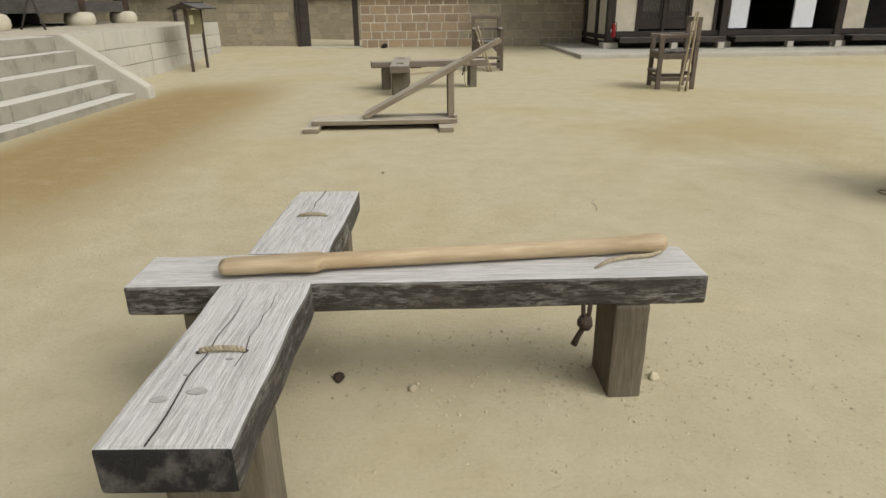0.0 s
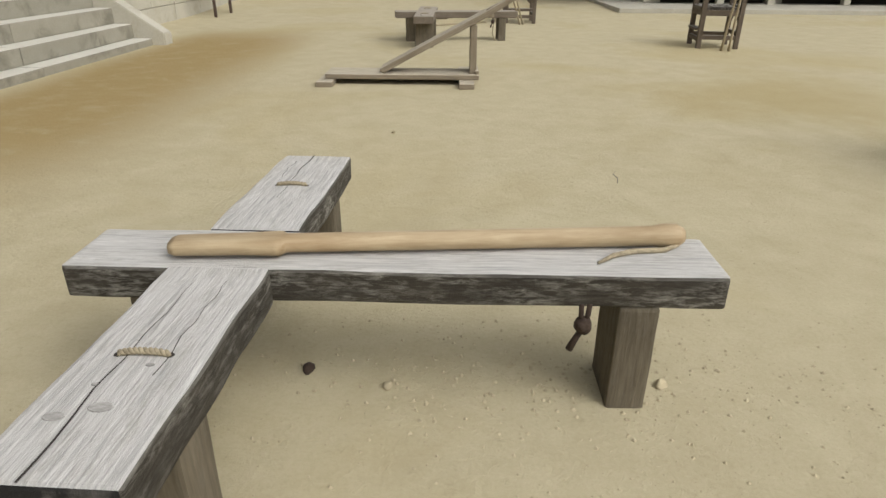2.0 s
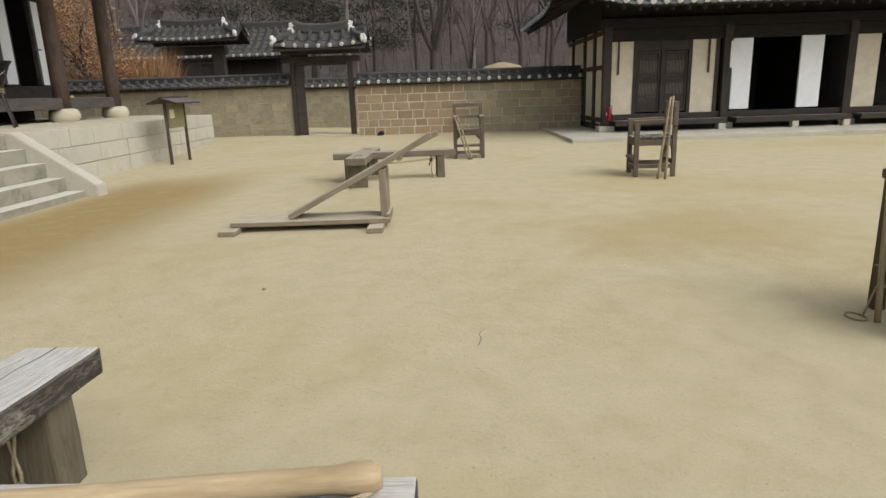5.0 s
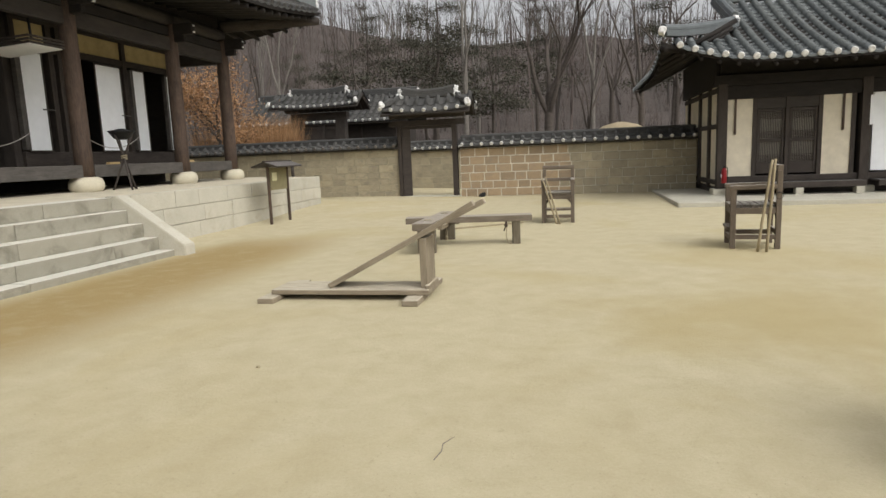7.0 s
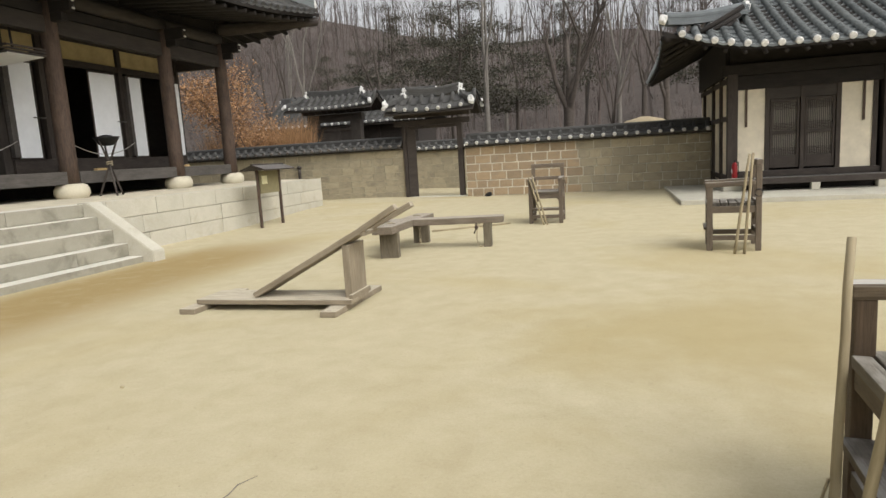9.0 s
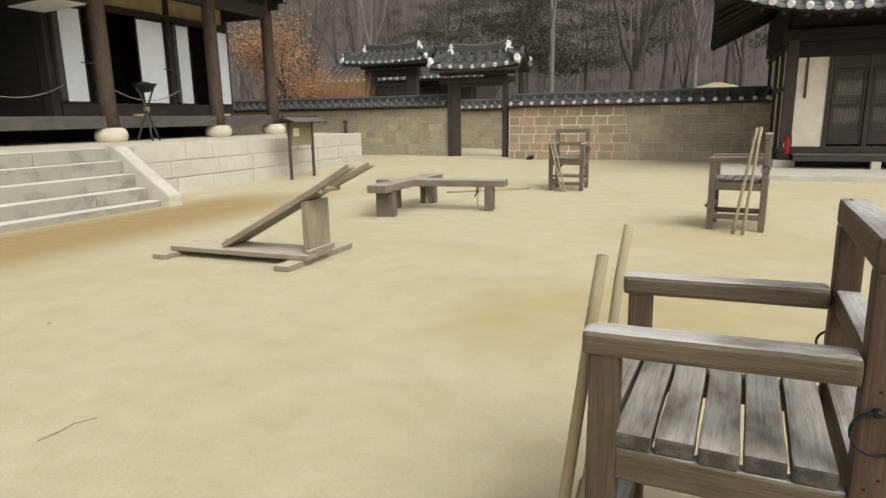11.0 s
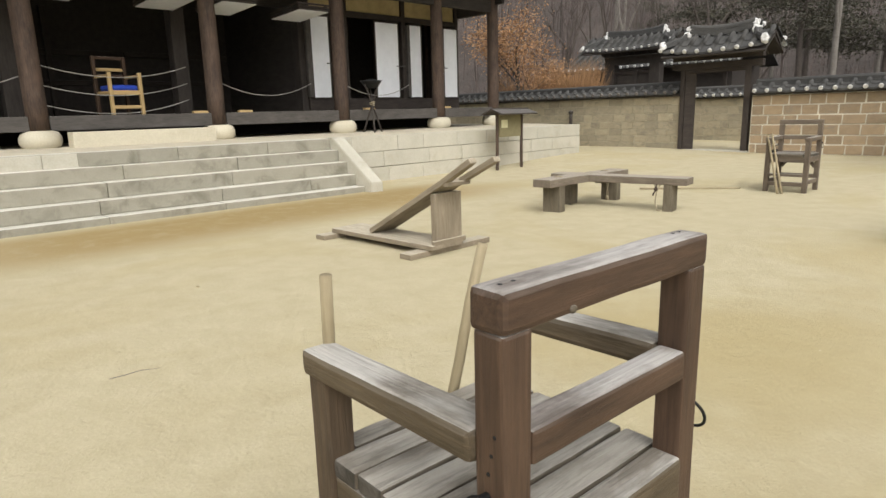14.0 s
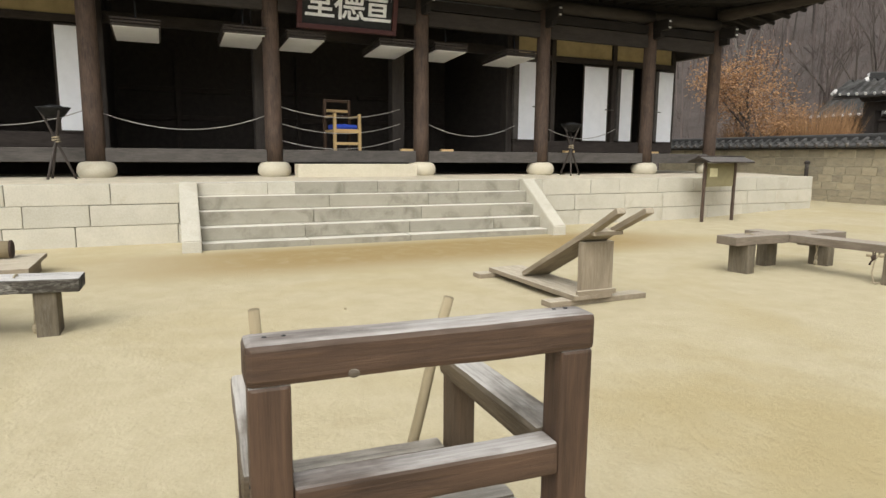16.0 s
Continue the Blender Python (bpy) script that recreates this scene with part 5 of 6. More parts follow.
    lattice(6.65, 7.28, 0.62, 2.22)
    lattice(7.39, 8.02, 0.62, 2.22)
    block(h, "door_head", (6.64, FY - 0.04, 2.23), (8.03, FY + 0.04, 2.56), DARK_WOOD, 0.0)
    for x in (6.13, 8.58):
        beam(h, "door_hook", (x, FY - 0.06, 1.62), (x, FY - 0.06, 2.5), 0.05, 0.03, COLUMN_WOOD, (0, 1, 0), 0.004, "hanging door hook")
    # second bay: wide open doorway between white leaves
    panel(9.24, 9.76, 0.62, 2.5, FY, PAPER, "white paper door leaf")
    panel(11.05, 11.65, 0.62, 2.5, FY - 0.05, PAPER, "white paper door leaf")
    panel(12.55, 13.2)
    panel(14.4, 15.5)
    block(h, "partition", (9.0, FY + 0.1, 0.45), (9.1, 23.8, 2.8), DARK_WOOD, 0.0)
    block(h, "partition", (12.35, FY + 0.1, 0.45), (12.45, 23.8, 2.8), DARK_WOOD, 0.0)
    block(h, "paper_strip", (9.12, FY - 0.15, 1.72), (9.20, FY - 0.143, 2.42), PAPER, 0.0, "narrow white paper strip on the post")
    # gable-side wall
    block(h, "side_wall", (5.78, FY + 0.12, 0.3), (5.88, 23.9, 2.9), PLASTER, 0.0, "white plastered side wall")
    for y in (19.9, 21.2, 23.0):
        beam(h, "side_post", (5.80, y, 0.26), (5.80, y, 2.86), 0.18, 0.18, BEAM_WOOD, (0, 1, 0))
    for z in (0.42, 1.85, 2.75):
        beam(h, "side_rail", (5.79, FY + 0.1, z), (5.79, 23.8, z), 0.13, 0.12, BEAM_WOOD)
    # roof
    EY, EX, RX, RY, RZ = 17.3, 4.15, 6.15, 21.7, 5.40

    def eave_z(s):
        return 3.30 + 0.52 * max(0.0, (6.6 - s) / 2.45) ** 2

    def front(i):
        x = EX + 0.08 + 0.33 * i
        y = EY - 0.10 * max(0.0, (6.6 - x) / 2.45) ** 2
        head_y = min(RY - 0.05, EY + max(0.0, x - EX) + 0.02) if x < RX else RY - 0.05
        frac = (head_y - EY) / (RY - EY)
        z0 = eave_z(x)
        return climb((x, y, z0), (x, head_y, z0 + (RZ - 3.3) * frac), 0.10 * frac) if head_y - y > 0.2 else []

    def side(i):
        y = EY + 0.12 + 0.33 * i
        head_x = min(RX, EX + max(0.0, y - EY))
        z0 = 3.30 + 0.45 * max(0.0, (19.6 - y) / 2.4) ** 2
        frac = (head_x - EX) / (RY - EY)
        return climb((EX, y, z0), (head_x, y, z0 + (RZ - 3.3) * frac), 0.02) if head_x - EX > 0.2 else []

    tile_slope(h, front, 48, 0.085)
    tile_slope(h, side, 22, 0.085, 0.15, False)
    # boarding under the tiles, following the swept eave
    bm = bmesh.new()
    xs = [EX + 0.3 * k for k in range(9)] + [8, 12, 16, 21]
    lo = [bm.verts.new((x, EY + 0.02, eave_z(x) - 0.10)) for x in xs]
    lo2 = [bm.verts.new((x, EY + 0.02, eave_z(x) - 0.02)) for x in xs]
    hi = [bm.verts.new((max(x, RX), RY, RZ - 0.12)) if x >= RX else bm.verts.new((x, EY + (x - EX) + 0.01, eave_z(x) + (RZ - 3.3) * (x - EX) / (RY - EY) - 0.12)) for x in xs]
    for k in range(len(xs) - 1):
        bm.faces.new((lo[k], lo[k + 1], hi[k + 1], hi[k]))
        bm.faces.new((lo[k], lo[k + 1], lo2[k + 1], lo2[k]))
    part("roof_boarding", bm, SHADED_EAVE_WOOD, h)
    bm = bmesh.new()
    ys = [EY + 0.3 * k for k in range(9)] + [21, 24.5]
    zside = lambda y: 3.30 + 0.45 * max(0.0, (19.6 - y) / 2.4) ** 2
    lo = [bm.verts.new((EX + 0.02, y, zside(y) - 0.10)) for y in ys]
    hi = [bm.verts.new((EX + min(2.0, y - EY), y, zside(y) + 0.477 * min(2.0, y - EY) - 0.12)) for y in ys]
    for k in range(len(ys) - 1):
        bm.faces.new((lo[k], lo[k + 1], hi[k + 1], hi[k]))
    part("roof_boarding", bm, SHADED_EAVE_WOOD, h)
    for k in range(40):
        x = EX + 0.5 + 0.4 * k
        pole(h, "rafter", (x, EY + 0.06, eave_z(x) - 0.16), (x, FY + 0.1, eave_z(x) + 0.62), 0.05, 0.06, SHADED_EAVE_WOOD, 8, "", 2)
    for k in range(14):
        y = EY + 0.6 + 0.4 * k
        pole(h, "rafter", (EX + 0.06, y, zside(y) - 0.16), (5.9, y, zside(y) + 0.72), 0.05, 0.06, SHADED_EAVE_WOOD, 8, "", 2)
    pole(h, "corner_rafter", (EX + 0.05, EY + 0.05, 3.62), (RX, EY + 2.0, 3.95), 0.10, 0.13, SHADED_EAVE_WOOD, 10)
    beam(h, "eave_plate", (5.6, FY - 0.02, 2.95), (21, FY - 0.02, 2.95), 0.22, 0.26, SHADED_EAVE_WOOD)
    block(h, "roof_core", (RX + 0.1, FY + 0.05, 2.96), (21, 24, 3.0), DARK_WOOD, 0.0)
    block(h, "eave_infill", (5.78, FY + 0.02, 2.86), (21, FY + 0.14, 3.84), SHADED_EAVE_WOOD, 0.0)
    block(h, "eave_infill", (5.70, FY + 0.15, 2.86), (5.82, 24, 3.85), SHADED_EAVE_WOOD, 0.0)
    hip = [Vector((EX + 0.05 + 2.0 * t, EY + 0.02 + 2.0 * t, 3.86 + 0.05 * (1 - t) ** 2 + 0.47 * t ** 1.4)) for t in (0, 0.2, 0.4, 0.6, 0.8, 1)]
    ridge_stack(h, hip, 0.22, 0.24, "hip_ridge")
    fall = [Vector((RX + 0.02, EY + 2.0 + (RY - EY - 2.0) * t, 4.36 + (RZ - 4.36) * t)) for t in (0, 0.25, 0.5, 0.75, 1)]
    ridge_stack(h, fall, 0.24, 0.30, "gable_ridge")
    ridge_stack(h, [Vector((x, RY, RZ)) for x in (RX, 9, 12, 15, 18, 21)], 0.26, 0.4, "main_ridge")
    block(h, "gable_board", (RX - 0.06, EY + 2.2, 4.0), (RX - 0.02, 24, 4.3), DARK_WOOD, 0.0)
    return h


side_house()


def extinguisher():
    e = thing("fire_extinguisher", "red fire extinguisher hung on the house post", "extinguisher", Matrix.Translation((5.84, 18.47, 0.42)) @ Matrix.Scale(0.85, 4))
    part("cylinder", lathe([(0.07, 0), (0.075, 0.02), (0.075, 0.36), (0.05, 0.43), (0.025, 0.45)], 18), RED_PAINT, e, "", None, True)
    part("valve", lathe([(0.022, 0.45), (0.022, 0.50), (0.012, 0.52)], 10), DARK_IRON, e)
    part("label", box_bm(0.008, 0.07, 0.10, 0.002), PAPER, e, "white printed label", Matrix.Translation((-0.074, 0, 0.22)))
    part("hose", tube([(0.02, 0, 0.49), (0.09, 0, 0.46), (0.10, 0, 0.3), (0.09, 0, 0.1)], 0.012, 8), DARK_IRON, e, "", None, True)


extinguisher()


# ---- hall roof ----
def hall_roof():
    EX, EY, RX = -4.95, 19.2, -10.6

    def ez(y):
        return 5.02 + 0.58 * max(0.0, (y - 13.0) / 6.2) ** 2

    def front(i):
        y = EY - 0.1 - 0.33 * i
        head = max(RX, EX - (EY - y))
        z0 = ez(y)
        return climb((EX + 0.12 * max(0, (y - 13) / 6.2) ** 2, y, z0), (head, y, z0 + 0.62 * (EX - head)), 0.05) if EX - head > 0.25 else []

    def side(i):
        x = EX - 0.12 - 0.33 * i
        head = max(EY - 3.4, EY - (EX - x))
        z0 = 5.02 + 0.55 * max(0.0, (x + 9.0) / 4.05) ** 2
        return climb((x, EY, z0), (x, head, z0 + 0.62 * (EY - head)), 0.03) if EY - head > 0.25 else []

    roof = part("roof", bmesh.new(), TILE, hall, "dark clay tiled roof")
    tile_slope(roof, front, 70, 0.085, 0.15, False, OLD_TILE)
    tile_slope(roof, side, 26, 0.085, 0.15, False, OLD_TILE)
    bm = bmesh.new()
    ys = [-4.5, 0, 6, 12, 13, 14, 15, 16, 16.6, 17.2, 17.8, 18.4, 19.0, 19.2]
    lo = [bm.verts.new((EX, y, ez(y) - 0.12)) for y in ys]
    lip = [bm.verts.new((EX + 0.02, y, ez(y) - 0.01)) for y in ys]
    hi = [bm.verts.new((max(RX, EX - (EY - y)), y, ez(y) - 0.14 + 0.62 * (EX - max(RX, EX - (EY - y))))) for y in ys]
    for k in range(len(ys) - 1):
        bm.faces.new((lo[k], lo[k + 1], hi[k + 1], hi[k]))
        bm.faces.new((lo[k], lo[k + 1], lip[k + 1], lip[k]))
    part("roof_boarding", bm, SHADED_EAVE_WOOD, roof)
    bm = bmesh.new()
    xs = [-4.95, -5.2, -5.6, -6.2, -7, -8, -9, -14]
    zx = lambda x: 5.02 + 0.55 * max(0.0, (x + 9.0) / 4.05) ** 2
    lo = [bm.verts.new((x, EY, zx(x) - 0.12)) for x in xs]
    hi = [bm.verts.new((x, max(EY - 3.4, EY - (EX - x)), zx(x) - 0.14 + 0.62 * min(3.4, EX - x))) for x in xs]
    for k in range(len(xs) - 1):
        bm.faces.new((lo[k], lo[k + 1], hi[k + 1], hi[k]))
    part("roof_boarding", bm, SHADED_EAVE_WOOD, roof)
    block(roof, "eave_infill", (COL_X - 0.14, -4, 4.9), (COL_X - 0.04, COLS[-1], 6.05), SHADED_EAVE_WOOD, 0.0)
    block(roof, "eave_infill", (-14, COLS[-1] - 0.14, 4.75), (COL_X - 0.15, COLS[-1] - 0.04, 6.0), SHADED_EAVE_WOOD, 0.0)
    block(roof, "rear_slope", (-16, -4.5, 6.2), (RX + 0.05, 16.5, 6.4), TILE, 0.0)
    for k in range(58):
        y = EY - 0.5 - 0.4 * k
        pole(roof, "rafter", (EX - 0.05, y, ez(y) - 0.19), (COL_X - 0.1, y, max(4.93, ez(y) - 0.1) + 0.1), 0.055, 0.065, SHADED_EAVE_WOOD, 8, "", 2)
    for k in range(12):
        x = EX - 0.6 - 0.45 * k
        pole(roof, "rafter", (x, EY - 0.05, zx(x) - 0.19), (x, COLS[-1] - 0.1, zx(x) + 0.1), 0.055, 0.065, SHADED_EAVE_WOOD, 8, "", 2)
    pole(roof, "corner_rafter", (EX - 0.05, EY - 0.05, 5.35), (COL_X, COLS[-1], 4.98), 0.12, 0.16, BEAM_WOOD, 10)
    ridge_stack(roof, [Vector((EX - 0.1 - 3 * t, EY - 0.1 - 3 * t, 5.66 + 1.7 * t ** 1.2)) for t in (0, 0.25, 0.5, 0.75, 1)], 0.24, 0.28, "hip_ridge")


hall_roof()


# ---- trees and hillside woods ----
def grow(bm, tips, p, d, size, r, depth, tr, spread, segs):
    n = 4
    pts, radii = [p.copy()], [r]
    end = 0.55 if depth else 0.12
    for i in range(n):
        d = (d + Vector((tr.gauss(0, 0.09), tr.gauss(0, 0.09), tr.gauss(0.03, 0.05)))).normalized()
        p = p + d * size / n
        pts.append(p.copy())
        radii.append(r * (1 + (end - 1) * (i + 1) / n))
    tube_into(bm, pts, radii, segs, False)
    tips.append((pts[-1], d))
    if depth:
        for k in range(tr.choice((2, 3)) + (1 if depth > 2 else 0)):
            j = tr.choice((2, 3, 4)) if k else 4
            a = tr.uniform(0, 2 * math.pi)
            side = Vector((math.cos(a), math.sin(a), 0.25))
            grow(bm, tips, pts[j], (d + side * spread * tr.uniform(0.6, 1.2)).normalized(), size * tr.uniform(0.55, 0.8), radii[j] * (0.8 if k == 0 else 0.55), depth - 1, tr, spread, max(3, segs - 2))


def bare_tree(name, label, seed, height, r, forks, spread, bark=None, lean=(0, 0)):
    """Trunk with main limbs in one mesh, fine twigs in a second."""
    tr = random.Random(seed)
    t = thing(name, label, "tree")
    trunk, twigs = bmesh.new(), bmesh.new()
    tips = []
    top = height * 0.36
    p = Vector((0, 0, -0.4))
    pts = [p + Vector((lean[0] * f + tr.gauss(0, 0.05) * f, lean[1] * f, (top + 0.4) * f)) for f in (0, 0.25, 0.5, 0.75, 1)]
    tube_into(trunk, pts, [r * 1.25, r, r * 0.92, r * 0.85, r * 0.75], 9, False)
    for k in range(forks):
        a = 2 * math.pi * k / forks + tr.uniform(-0.4, 0.4)
        d = Vector((math.cos(a) * spread, math.sin(a) * spread, 1)).normalized()
        grow(trunk, tips, pts[4 if k < 2 else 3], d, height * 0.3, r * 0.55, 2, tr, spread, 6)
    for q, d in list(tips):
        for k in range(5):
            a = tr.uniform(0, 6.28)
            grow(twigs, [], q, (d + Vector((math.cos(a), math.sin(a), 0.3)) * 0.7).normalized(), height * 0.09, r * 0.05, 1, tr, 0.7, 3)
    part("trunk", trunk, bark or BARK, t, "", None, True)
    part("crown", twigs, TWIG, t, "leafless fine twigs")
    return t


def clump_into(bm, c, size, count, tr, flat=0.5, leaf=1.0):
    for _ in range(count):
        v = Vector((tr.gauss(0, 1), tr.gauss(0, 1), tr.gauss(0, flat))) * size * 0.5 + c
        a = Vector((tr.gauss(0, 1), tr.gauss(0, 1), tr.gauss(0, 0.6))).normalized()
        b = a.cross(Vector((tr.gauss(0, 1), tr.gauss(0, 1), tr.gauss(0, 1)))).normalized()
        s = size * leaf * tr.uniform(0.06, 0.12)
        bm.faces.new([bm.verts.new(v + a * s), bm.verts.new(v + b * s * 0.4), bm.verts.new(v - a * s), bm.verts.new(v - b * s * 0.4)])


def pine_tree(name, label, seed, height, r):
    tr = random.Random(seed)
    t = thing(name, label, "tree")
    trunk, crown = bmesh.new(), bmesh.new()
    pts = [Vector((tr.gauss(0, 0.12) * f * 3, tr.gauss(0, 0.12) * f * 3, -0.3 + height * f)) for f in (0, 0.2, 0.4, 0.6, 0.8, 1)]
    tube_into(trunk, pts, [r, r * 0.85, r * 0.7, r * 0.5, r * 0.3, 0.03], 8, False)
    for k in range(16):
        f = tr.uniform(0.38, 0.98)
        i = min(4, int(f * 5))
        p = pts[i].lerp(pts[i + 1], f * 5 - i)
        a = tr.uniform(0, 6.28)
        d = Vector((math.cos(a), math.sin(a), tr.uniform(-0.1, 0.35)))
        reach = height * 0.26 * (1.15 - f) + 0.5
        q = p + d * reach
        tube_into(trunk, [p, p.lerp(q, 0.5) + Vector((0, 0, 0.1)), q], [r * 0.25, r * 0.15, 0.02], 5, False)
        for m in range(4):
            clump_into(crown, p.lerp(q, 0.45 + 0.2 * m) + Vector((tr.gauss(0, 0.2), tr.gauss(0, 0.2), 0.1)), reach * 0.6, 150, tr, 0.35, 0.7)
    part("trunk", trunk, BARK, t, "", None, True)
    part("crown", crown, NEEDLES, t, "dull green needle clumps")
    return t


def oak_tree(x, y):
    """Young oak that keeps its dry orange leaves, above a thicket of dry stems."""
    tr = random.Random(11)
    t = thing("oak_tree", "oak holding its dry orange-brown winter leaves", "tree", Matrix.Translation((x, y, ground_height(x, y))))
    trunk, leaves, tips = bmesh.new(), bmesh.new(), []
    tube_into(trunk, [(0, 0, -0.3), (0.05, 0, 0.8), (0.0, 0.05, 3.0)], [0.11, 0.09, 0.06], 8, False)
    for k in range(7):
        a = k * 0.9
        grow(trunk, tips, Vector((0, 0.05, 1.0 + 0.30 * k)), Vector((math.cos(a) * 0.75, math.sin(a) * 0.75, 0.8)).normalized(), 1.12, 0.045, 2, tr, 0.7, 5)
    for q, d in tips:
        clump_into(leaves, q, 0.72, 120, tr, 0.9, 0.75)
    part("trunk", trunk, BARK, t, "", None, True)
    part("crown", leaves, DRY_LEAF, t, "sparse dry orange leaves")


def dry_shrub(x, y, w, h, seed):
    tr = random.Random(seed)
    bm = bmesh.new()
    for _ in range(1400):
        a, rr = tr.uniform(0, 6.28), tr.random() ** 0.5 * w * 0.35
        p = Vector((math.cos(a) * rr, math.sin(a) * rr, 0))
        q = p + Vector((math.cos(a) * w * 0.35 * tr.random(), math.sin(a) * w * 0.35 * tr.random(), h * tr.uniform(0.5, 1.05)))
        b = p.lerp(q, 0.6) + Vector((0, 0, 0.15 * h))
        s = Vector((tr.gauss(0, 1), tr.gauss(0, 1), 0)).normalized() * 0.006
        v = [bm.verts.new(c) for c in (p - s, p + s, b + s, b - s, q)]
        bm.faces.new((v[0], v[1], v[2], v[3]))
        bm.faces.new((v[3], v[2], v[4]))
    ob = part("dry_shrub", bm, STRAW, None, "", Matrix.Translation((x, y, ground_height(x, y))))
    tagged(ob, "dense thicket of dry orange-brown stems behind the wall", "shrub")


oak_tree(-11.0, 23.3)
dry_shrub(-9.9, 25.6, 2.6, 3.2, 3)
dry_shrub(-11.0, 26.4, 2.8, 3.2, 4)
dry_shrub(-11.6, 24.6, 2.8, 2.8, 5)

KINDS = [bare_tree("bare_tree", "tall leafless grey tree behind the yard wall", 1, 13, 0.20, 3, 0.42),
         bare_tree("bare_tree", "leafless tree with pale slender trunk", 2, 17, 0.17, 3, 0.22, PALE_BARK),
         bare_tree("bare_tree", "wide forked leafless tree behind the wall", 6, 12, 0.28, 4, 0.55),
         bare_tree("bare_tree", "crooked leafless tree on the hillside", 4, 9, 0.14, 4, 0.5)]
PINES = [pine_tree("pine_tree", "dull green pine on the hillside", 7, 13, 0.2), pine_tree("pine_tree", "dull green pine on the hillside", 8, 10, 0.17)]
used = set()


def plant(kind, x, y, size=1.0, turn=0.0):
    m = Matrix.Translation((x, y, ground_height(x, y))) @ Matrix.Rotation(turn, 4, "Z")
    if kind not in used:
        used.add(kind)
        kind.matrix_basis = m
        return
    copy_thing(kind, m)


plant(KINDS[2], 0.9, 35)
plant(KINDS[1], -4.3, 40)
plant(PINES[0], -7.0, 44)
plant(PINES[1], -3.6, 47)
plant(KINDS[0], 5.8, 38)
plant(KINDS[3], -16.5, 44)
plant(KINDS[1], -19.5, 46, 1, 1.0)
for kind, x, y, a in ((KINDS[0], -13.5, 47, 0.5), (KINDS[1], -11.2, 52, 2.0), (KINDS[0], 8.5, 44, 2.2), (KINDS[1], 3.4, 46, 0.7), (PINES[0], -14.5, 52, 0.9), (PINES[1], -19, 56, 3.0), (PINES[0], -8.5, 50, 2.6), (PINES[1], -24, 60, 1.1), (PINES[0], -1.0, 58, 1.0), (PINES[1], -10.5, 56, 2.0), (PINES[0], 10.0, 56, 2.4),
                      (KINDS[3], -8.5, 42, 1.9), (KINDS[3], 3.0, 41, 0.4), (KINDS[0], -23, 50, 1.3), (KINDS[1], -26, 56, 0.2), (KINDS[0], -31, 60, 2.8), (KINDS[3], -28, 48, 0.8), (KINDS[2], -38, 66, 2.0), (KINDS[0], 13, 42, 0.1),
                      (KINDS[1], -6.5, 60, 0.9), (KINDS[0], 0.5, 66, 1.7), (KINDS[1], -17, 64, 1.1), (KINDS[2], 6.0, 70, 0.6), (KINDS[0], -45, 62, 0.9), (KINDS[1], -52, 70, 1.9), (KINDS[3], -36, 52, 0.3)):
    plant(kind, x, y, 1, a)


BRUSH = leaf_mat("dull_brush_stems", (0.045, 0.038, 0.033), (0.145, 0.112, 0.095))


def far_woods():
    """The leafless wood that covers the hill: thousands of stems nobody could count."""
    tr = random.Random(21)
    bm = bmesh.new()
    for _ in range(1900):
        x, y = tr.uniform(-190, 90), tr.uniform(52, 205)
        if y < 70 and -40 < x < 12 and tr.random() < 0.6:
            continue
        z = ground_height(x, y)
        h = tr.uniform(6, 13)
        r = tr.uniform(0.06, 0.16)
        p = Vector((x, y, z - 0.3))
        top = p + Vector((tr.gauss(0, 0.5), tr.gauss(0, 0.5), h))
        tube_into(bm, [p, p.lerp(top, 0.5) + Vector((tr.gauss(0, 0.2), 0, 0)), top], [r, r * 0.7, 0.02], 4, False)
        for k in range(12):
            f = tr.uniform(0.3, 0.95)
            q = p.lerp(top, f)
            a = tr.uniform(0, 6.28)
            e = q + Vector((math.cos(a), math.sin(a), tr.uniform(0.5, 1.5))).normalized() * h * 0.32 * (1.1 - f * 0.6)
            s = Vector((-math.sin(a), math.cos(a), 0)) * r * 0.35
            bm.faces.new([bm.verts.new(q - s), bm.verts.new(q + s), bm.verts.new(e)])
            for m in range(2):
                g = q.lerp(e, tr.uniform(0.4, 0.9))
                w = g + Vector((tr.gauss(0, 1), tr.gauss(0, 1), tr.uniform(0.3, 1.2))).normalized() * h * 0.12
                bm.faces.new([bm.verts.new(g - s * 0.5), bm.verts.new(g + s * 0.5), bm.verts.new(w)])
    tagged(part("hillside_wood", bm, leaf_mat("winter_stems", (0.05, 0.042, 0.037), (0.150, 0.120, 0.106)), None), "leafless brown winter wood covering the hill", "woods", kind="stuff")
    bm = bmesh.new()
    for _ in range(5200):
        x, y = tr.uniform(-120, 60), 34 + 116 * tr.random() ** 1.5
        z = ground_height(x, y)
        for k in range(7):
            a = tr.uniform(0, 6.28)
            p = Vector((x + tr.gauss(0, 0.3), y + tr.gauss(0, 0.3), z - 0.1))
            e = p + Vector((math.cos(a) * 0.6, math.sin(a) * 0.6, tr.uniform(0.6, 2.6)))
            s = Vector((-math.sin(a), math.cos(a), 0)) * 0.022
            bm.faces.new([bm.verts.new(p - s), bm.verts.new(p + s), bm.verts.new(e)])
    tagged(part("underbrush", bm, BRUSH, None), "dry brown underbrush on the hillside", "underbrush", kind="stuff")


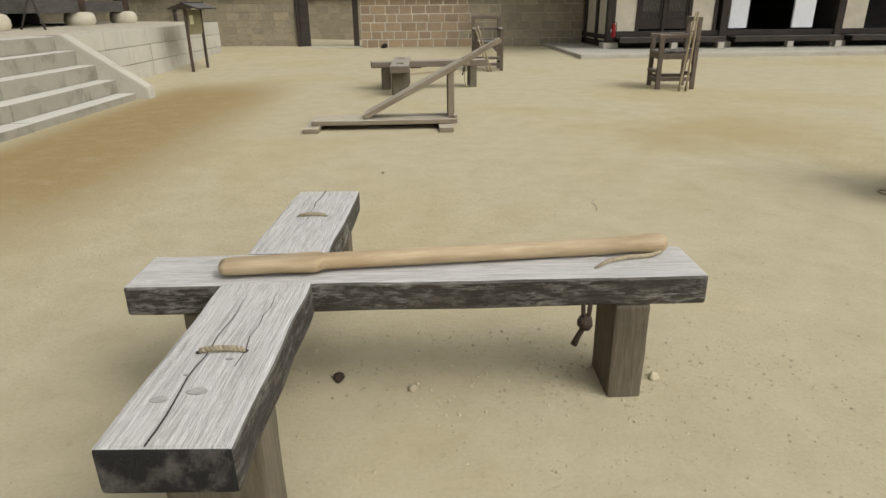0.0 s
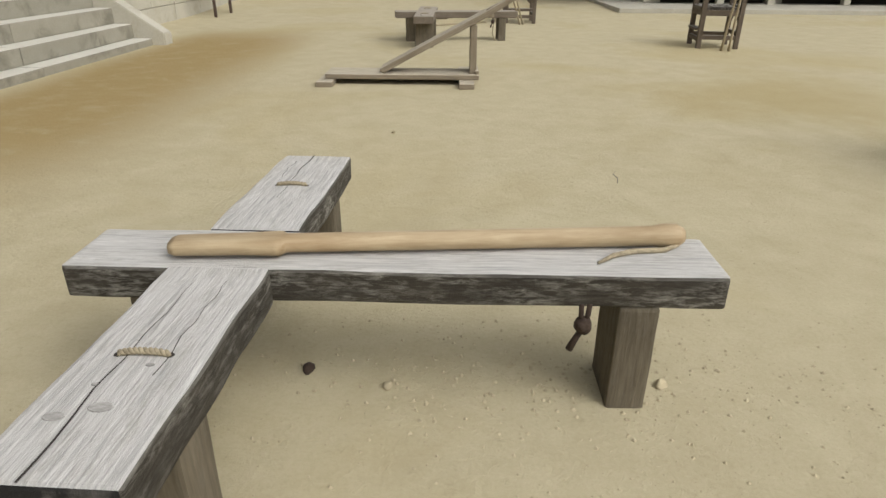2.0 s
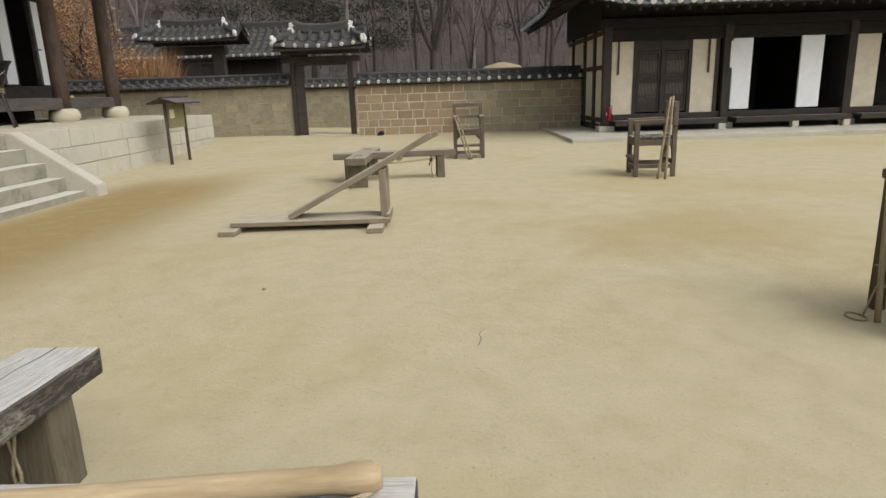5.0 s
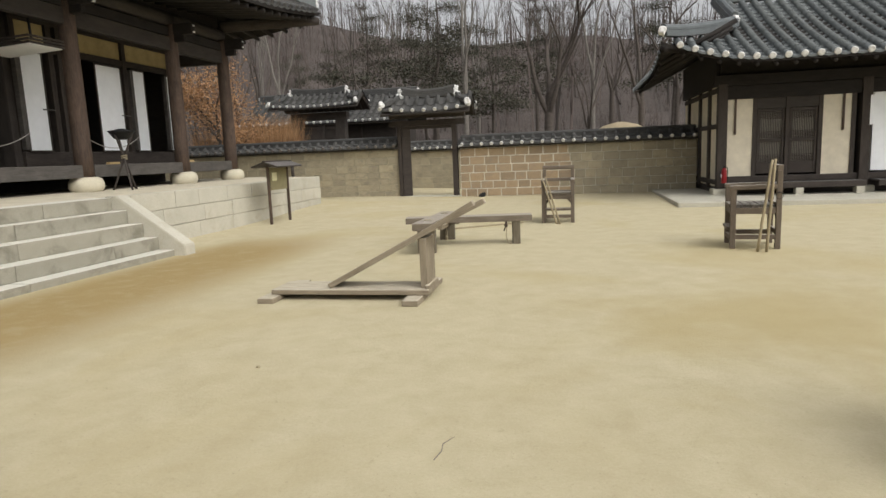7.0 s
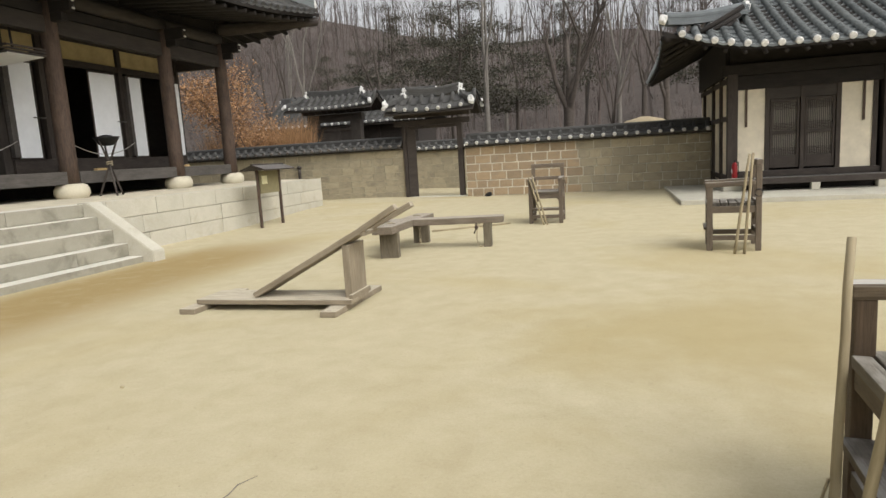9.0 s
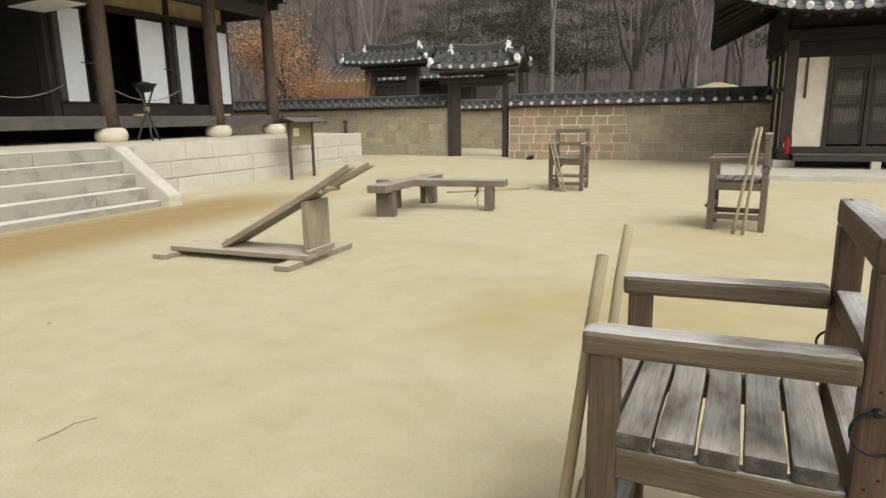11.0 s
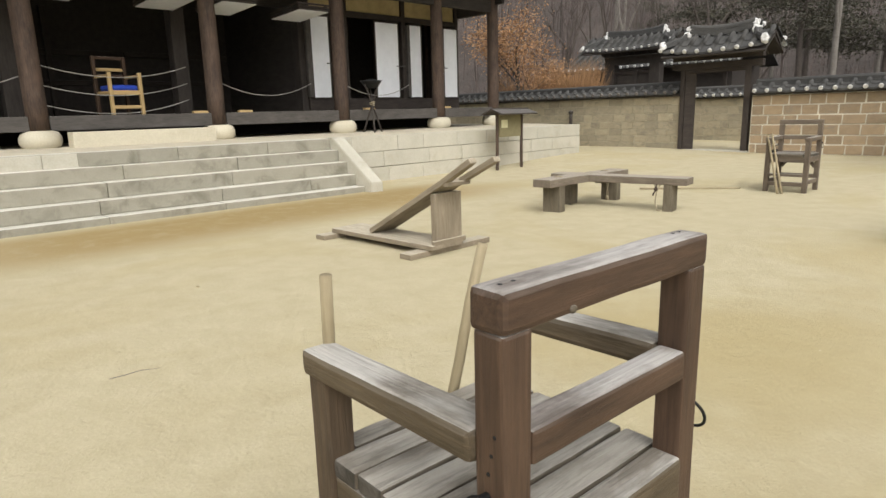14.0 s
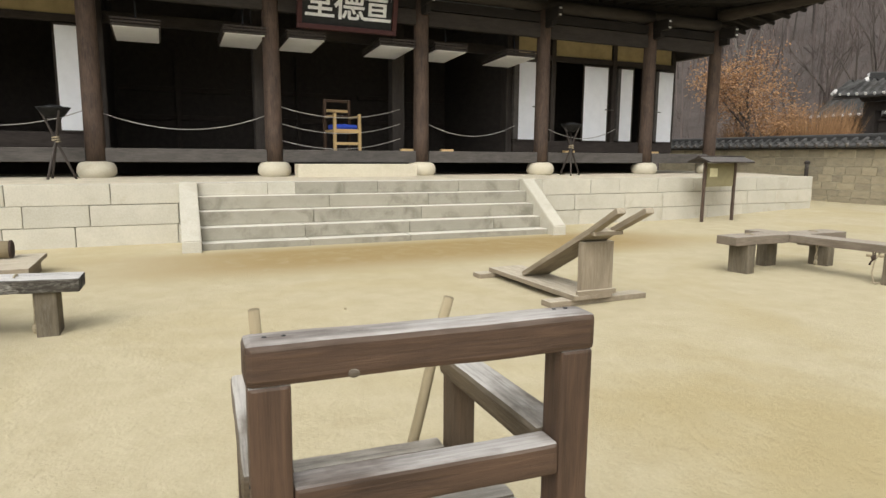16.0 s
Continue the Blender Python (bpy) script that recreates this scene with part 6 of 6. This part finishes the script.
far_woods()
thatch = part("thatched_roof", lathe([(2.2, 0.0), (2.3, 0.15), (1.7, 0.8), (0.9, 1.25), (0.2, 1.42)], 24), THATCH, None, "", Matrix.Translation((4.6, 37.0, 1.38)), True)
tagged(thatch, "rounded straw thatch of a small hut beyond the wall", "roof")
hut = tagged(part("hut_wall", lathe([(1.8, -0.2), (1.8, 1.43)], 20), PLASTER, None, "", Matrix.Translation((4.6, 37.0, 0.0))), "low earthen hut wall under the thatch", "hut")
# plain ends that close the yard behind the walk
block(tagged(new("wall_south"), "plain stone yard wall", "wall", kind="structure"), "wall_face", (-16, -16.5, -0.2), (22, -16, 2.0), GREY_STONE, 0.01)
block(tagged(new("wall_east"), "plain stone yard wall", "wall", kind="structure"), "wall_face", (21.5, -16, -0.2), (22, 16.3, 2.0), GREY_STONE, 0.01)


# ---- litter on the ground ----
GRIT = plain_mat("sand_grit", (0.41, 0.352, 0.232), 0.95, 0, 0.2, 30, 0.3)


def crumbs():
    """Loose grit and clods on the trodden sand."""
    tr = random.Random(31)
    bm = bmesh.new()
    for k in range(3600):
        if k < 3100:
            x, y, s = tr.uniform(-1.6, 3.2), tr.uniform(0.9, 4.6), tr.choice((0.0015, 0.002, 0.002, 0.003, 0.004))
        else:
            x, y, s = tr.uniform(-3.4, 7), tr.uniform(3, 17), tr.choice((0.003, 0.003, 0.004, 0.006))
        if k % 5 == 0:
            x, y = 0.75 + tr.gauss(0, 0.5), 2.25 + tr.gauss(0, 0.16)
            s = tr.choice((0.002, 0.003, 0.004, 0.007))
        elif k % 5 == 1:
            x, y = 1.4 + tr.gauss(0, 0.7), 1.8 + tr.gauss(0, 0.6)
            s = tr.choice((0.0015, 0.002, 0.003, 0.004, 0.006))
        c = Vector((x, y, s * 0.4))
        top = bm.verts.new(c + Vector((0, 0, s * tr.uniform(0.5, 0.9))))
        ring = [bm.verts.new(c + Vector((math.cos(a) * s * tr.uniform(0.8, 1.5), math.sin(a) * s * tr.uniform(0.8, 1.3), -s * 0.4))) for a in (0, 1.26, 2.5, 3.77, 5.0)]
        for i in range(5):
            bm.faces.new((ring[i], ring[(i + 1) % 5], top))
    tagged(part("grit", bm, GRIT, None), "loose grit and small clods on the sand", "grit", kind="stuff")


crumbs()


def stone_lump(x, y, s, mat, name, label):
    bm = bmesh.new()
    bmesh.ops.create_icosphere(bm, subdivisions=2, radius=s)
    for v in bm.verts:
        v.co += noise.noise_vector(v.co * 0.7 / s + Vector((x, y, 0))) * s * 0.9
        v.co.z = max(v.co.z * 0.75, -s * 0.4)
    tagged(part(name, bm, mat, None, "", Matrix.Translation((x, y, s * 0.38 + ground_height(x, y))), True), label, "stone" if "stone" in name or "pebble" in name else "debris")


stone_lump(0.02, 2.254, 0.021, DARK_ROPE, "pine_cone", "small dark cone lying under the bench")
stone_lump(0.30, 2.17, 0.014, GRIT, "pebble", "small pale pebble on the sand")
stone_lump(1.20, 2.20, 0.018, GRIT, "pebble", "pale pebble beside the bench leg")
stone_lump(0.04, 5.34, 0.015, GRIT, "pebble", "small pale pebble on the sand")
stone_lump(-0.7, 21.25, 0.11, DARK_IRON, "dark_stone", "dark stone lying at the foot of the wall")
twig = tagged(part("twig", tube([(1.53, 4.20, 0.008), (1.55, 4.28, 0.012), (1.54, 4.36, 0.010), (1.58, 4.45, 0.006)], [0.0022, 0.0025, 0.002, 0.001], 6), PALE_BARK, None, "", None, True), "thin dry twig lying on the sand", "twig")


# ---- short dark post between the terrace and the wall ----
post = thing("garden_post", "short dark wooden post standing before the stone wall", "post", Matrix.Translation((-7.2, 21.42, 0)))
pole(post, "shaft", (0, 0, -0.05), (0, 0, 1.22), 0.06, 0.05, BEAM_WOOD, 12)
part("cap", lathe([(0.05, 1.215), (0.085, 1.225), (0.08, 1.28), (0.03, 1.32), (0.001, 1.325)], 14), BEAM_WOOD, post, "rounded dark cap", None, True)
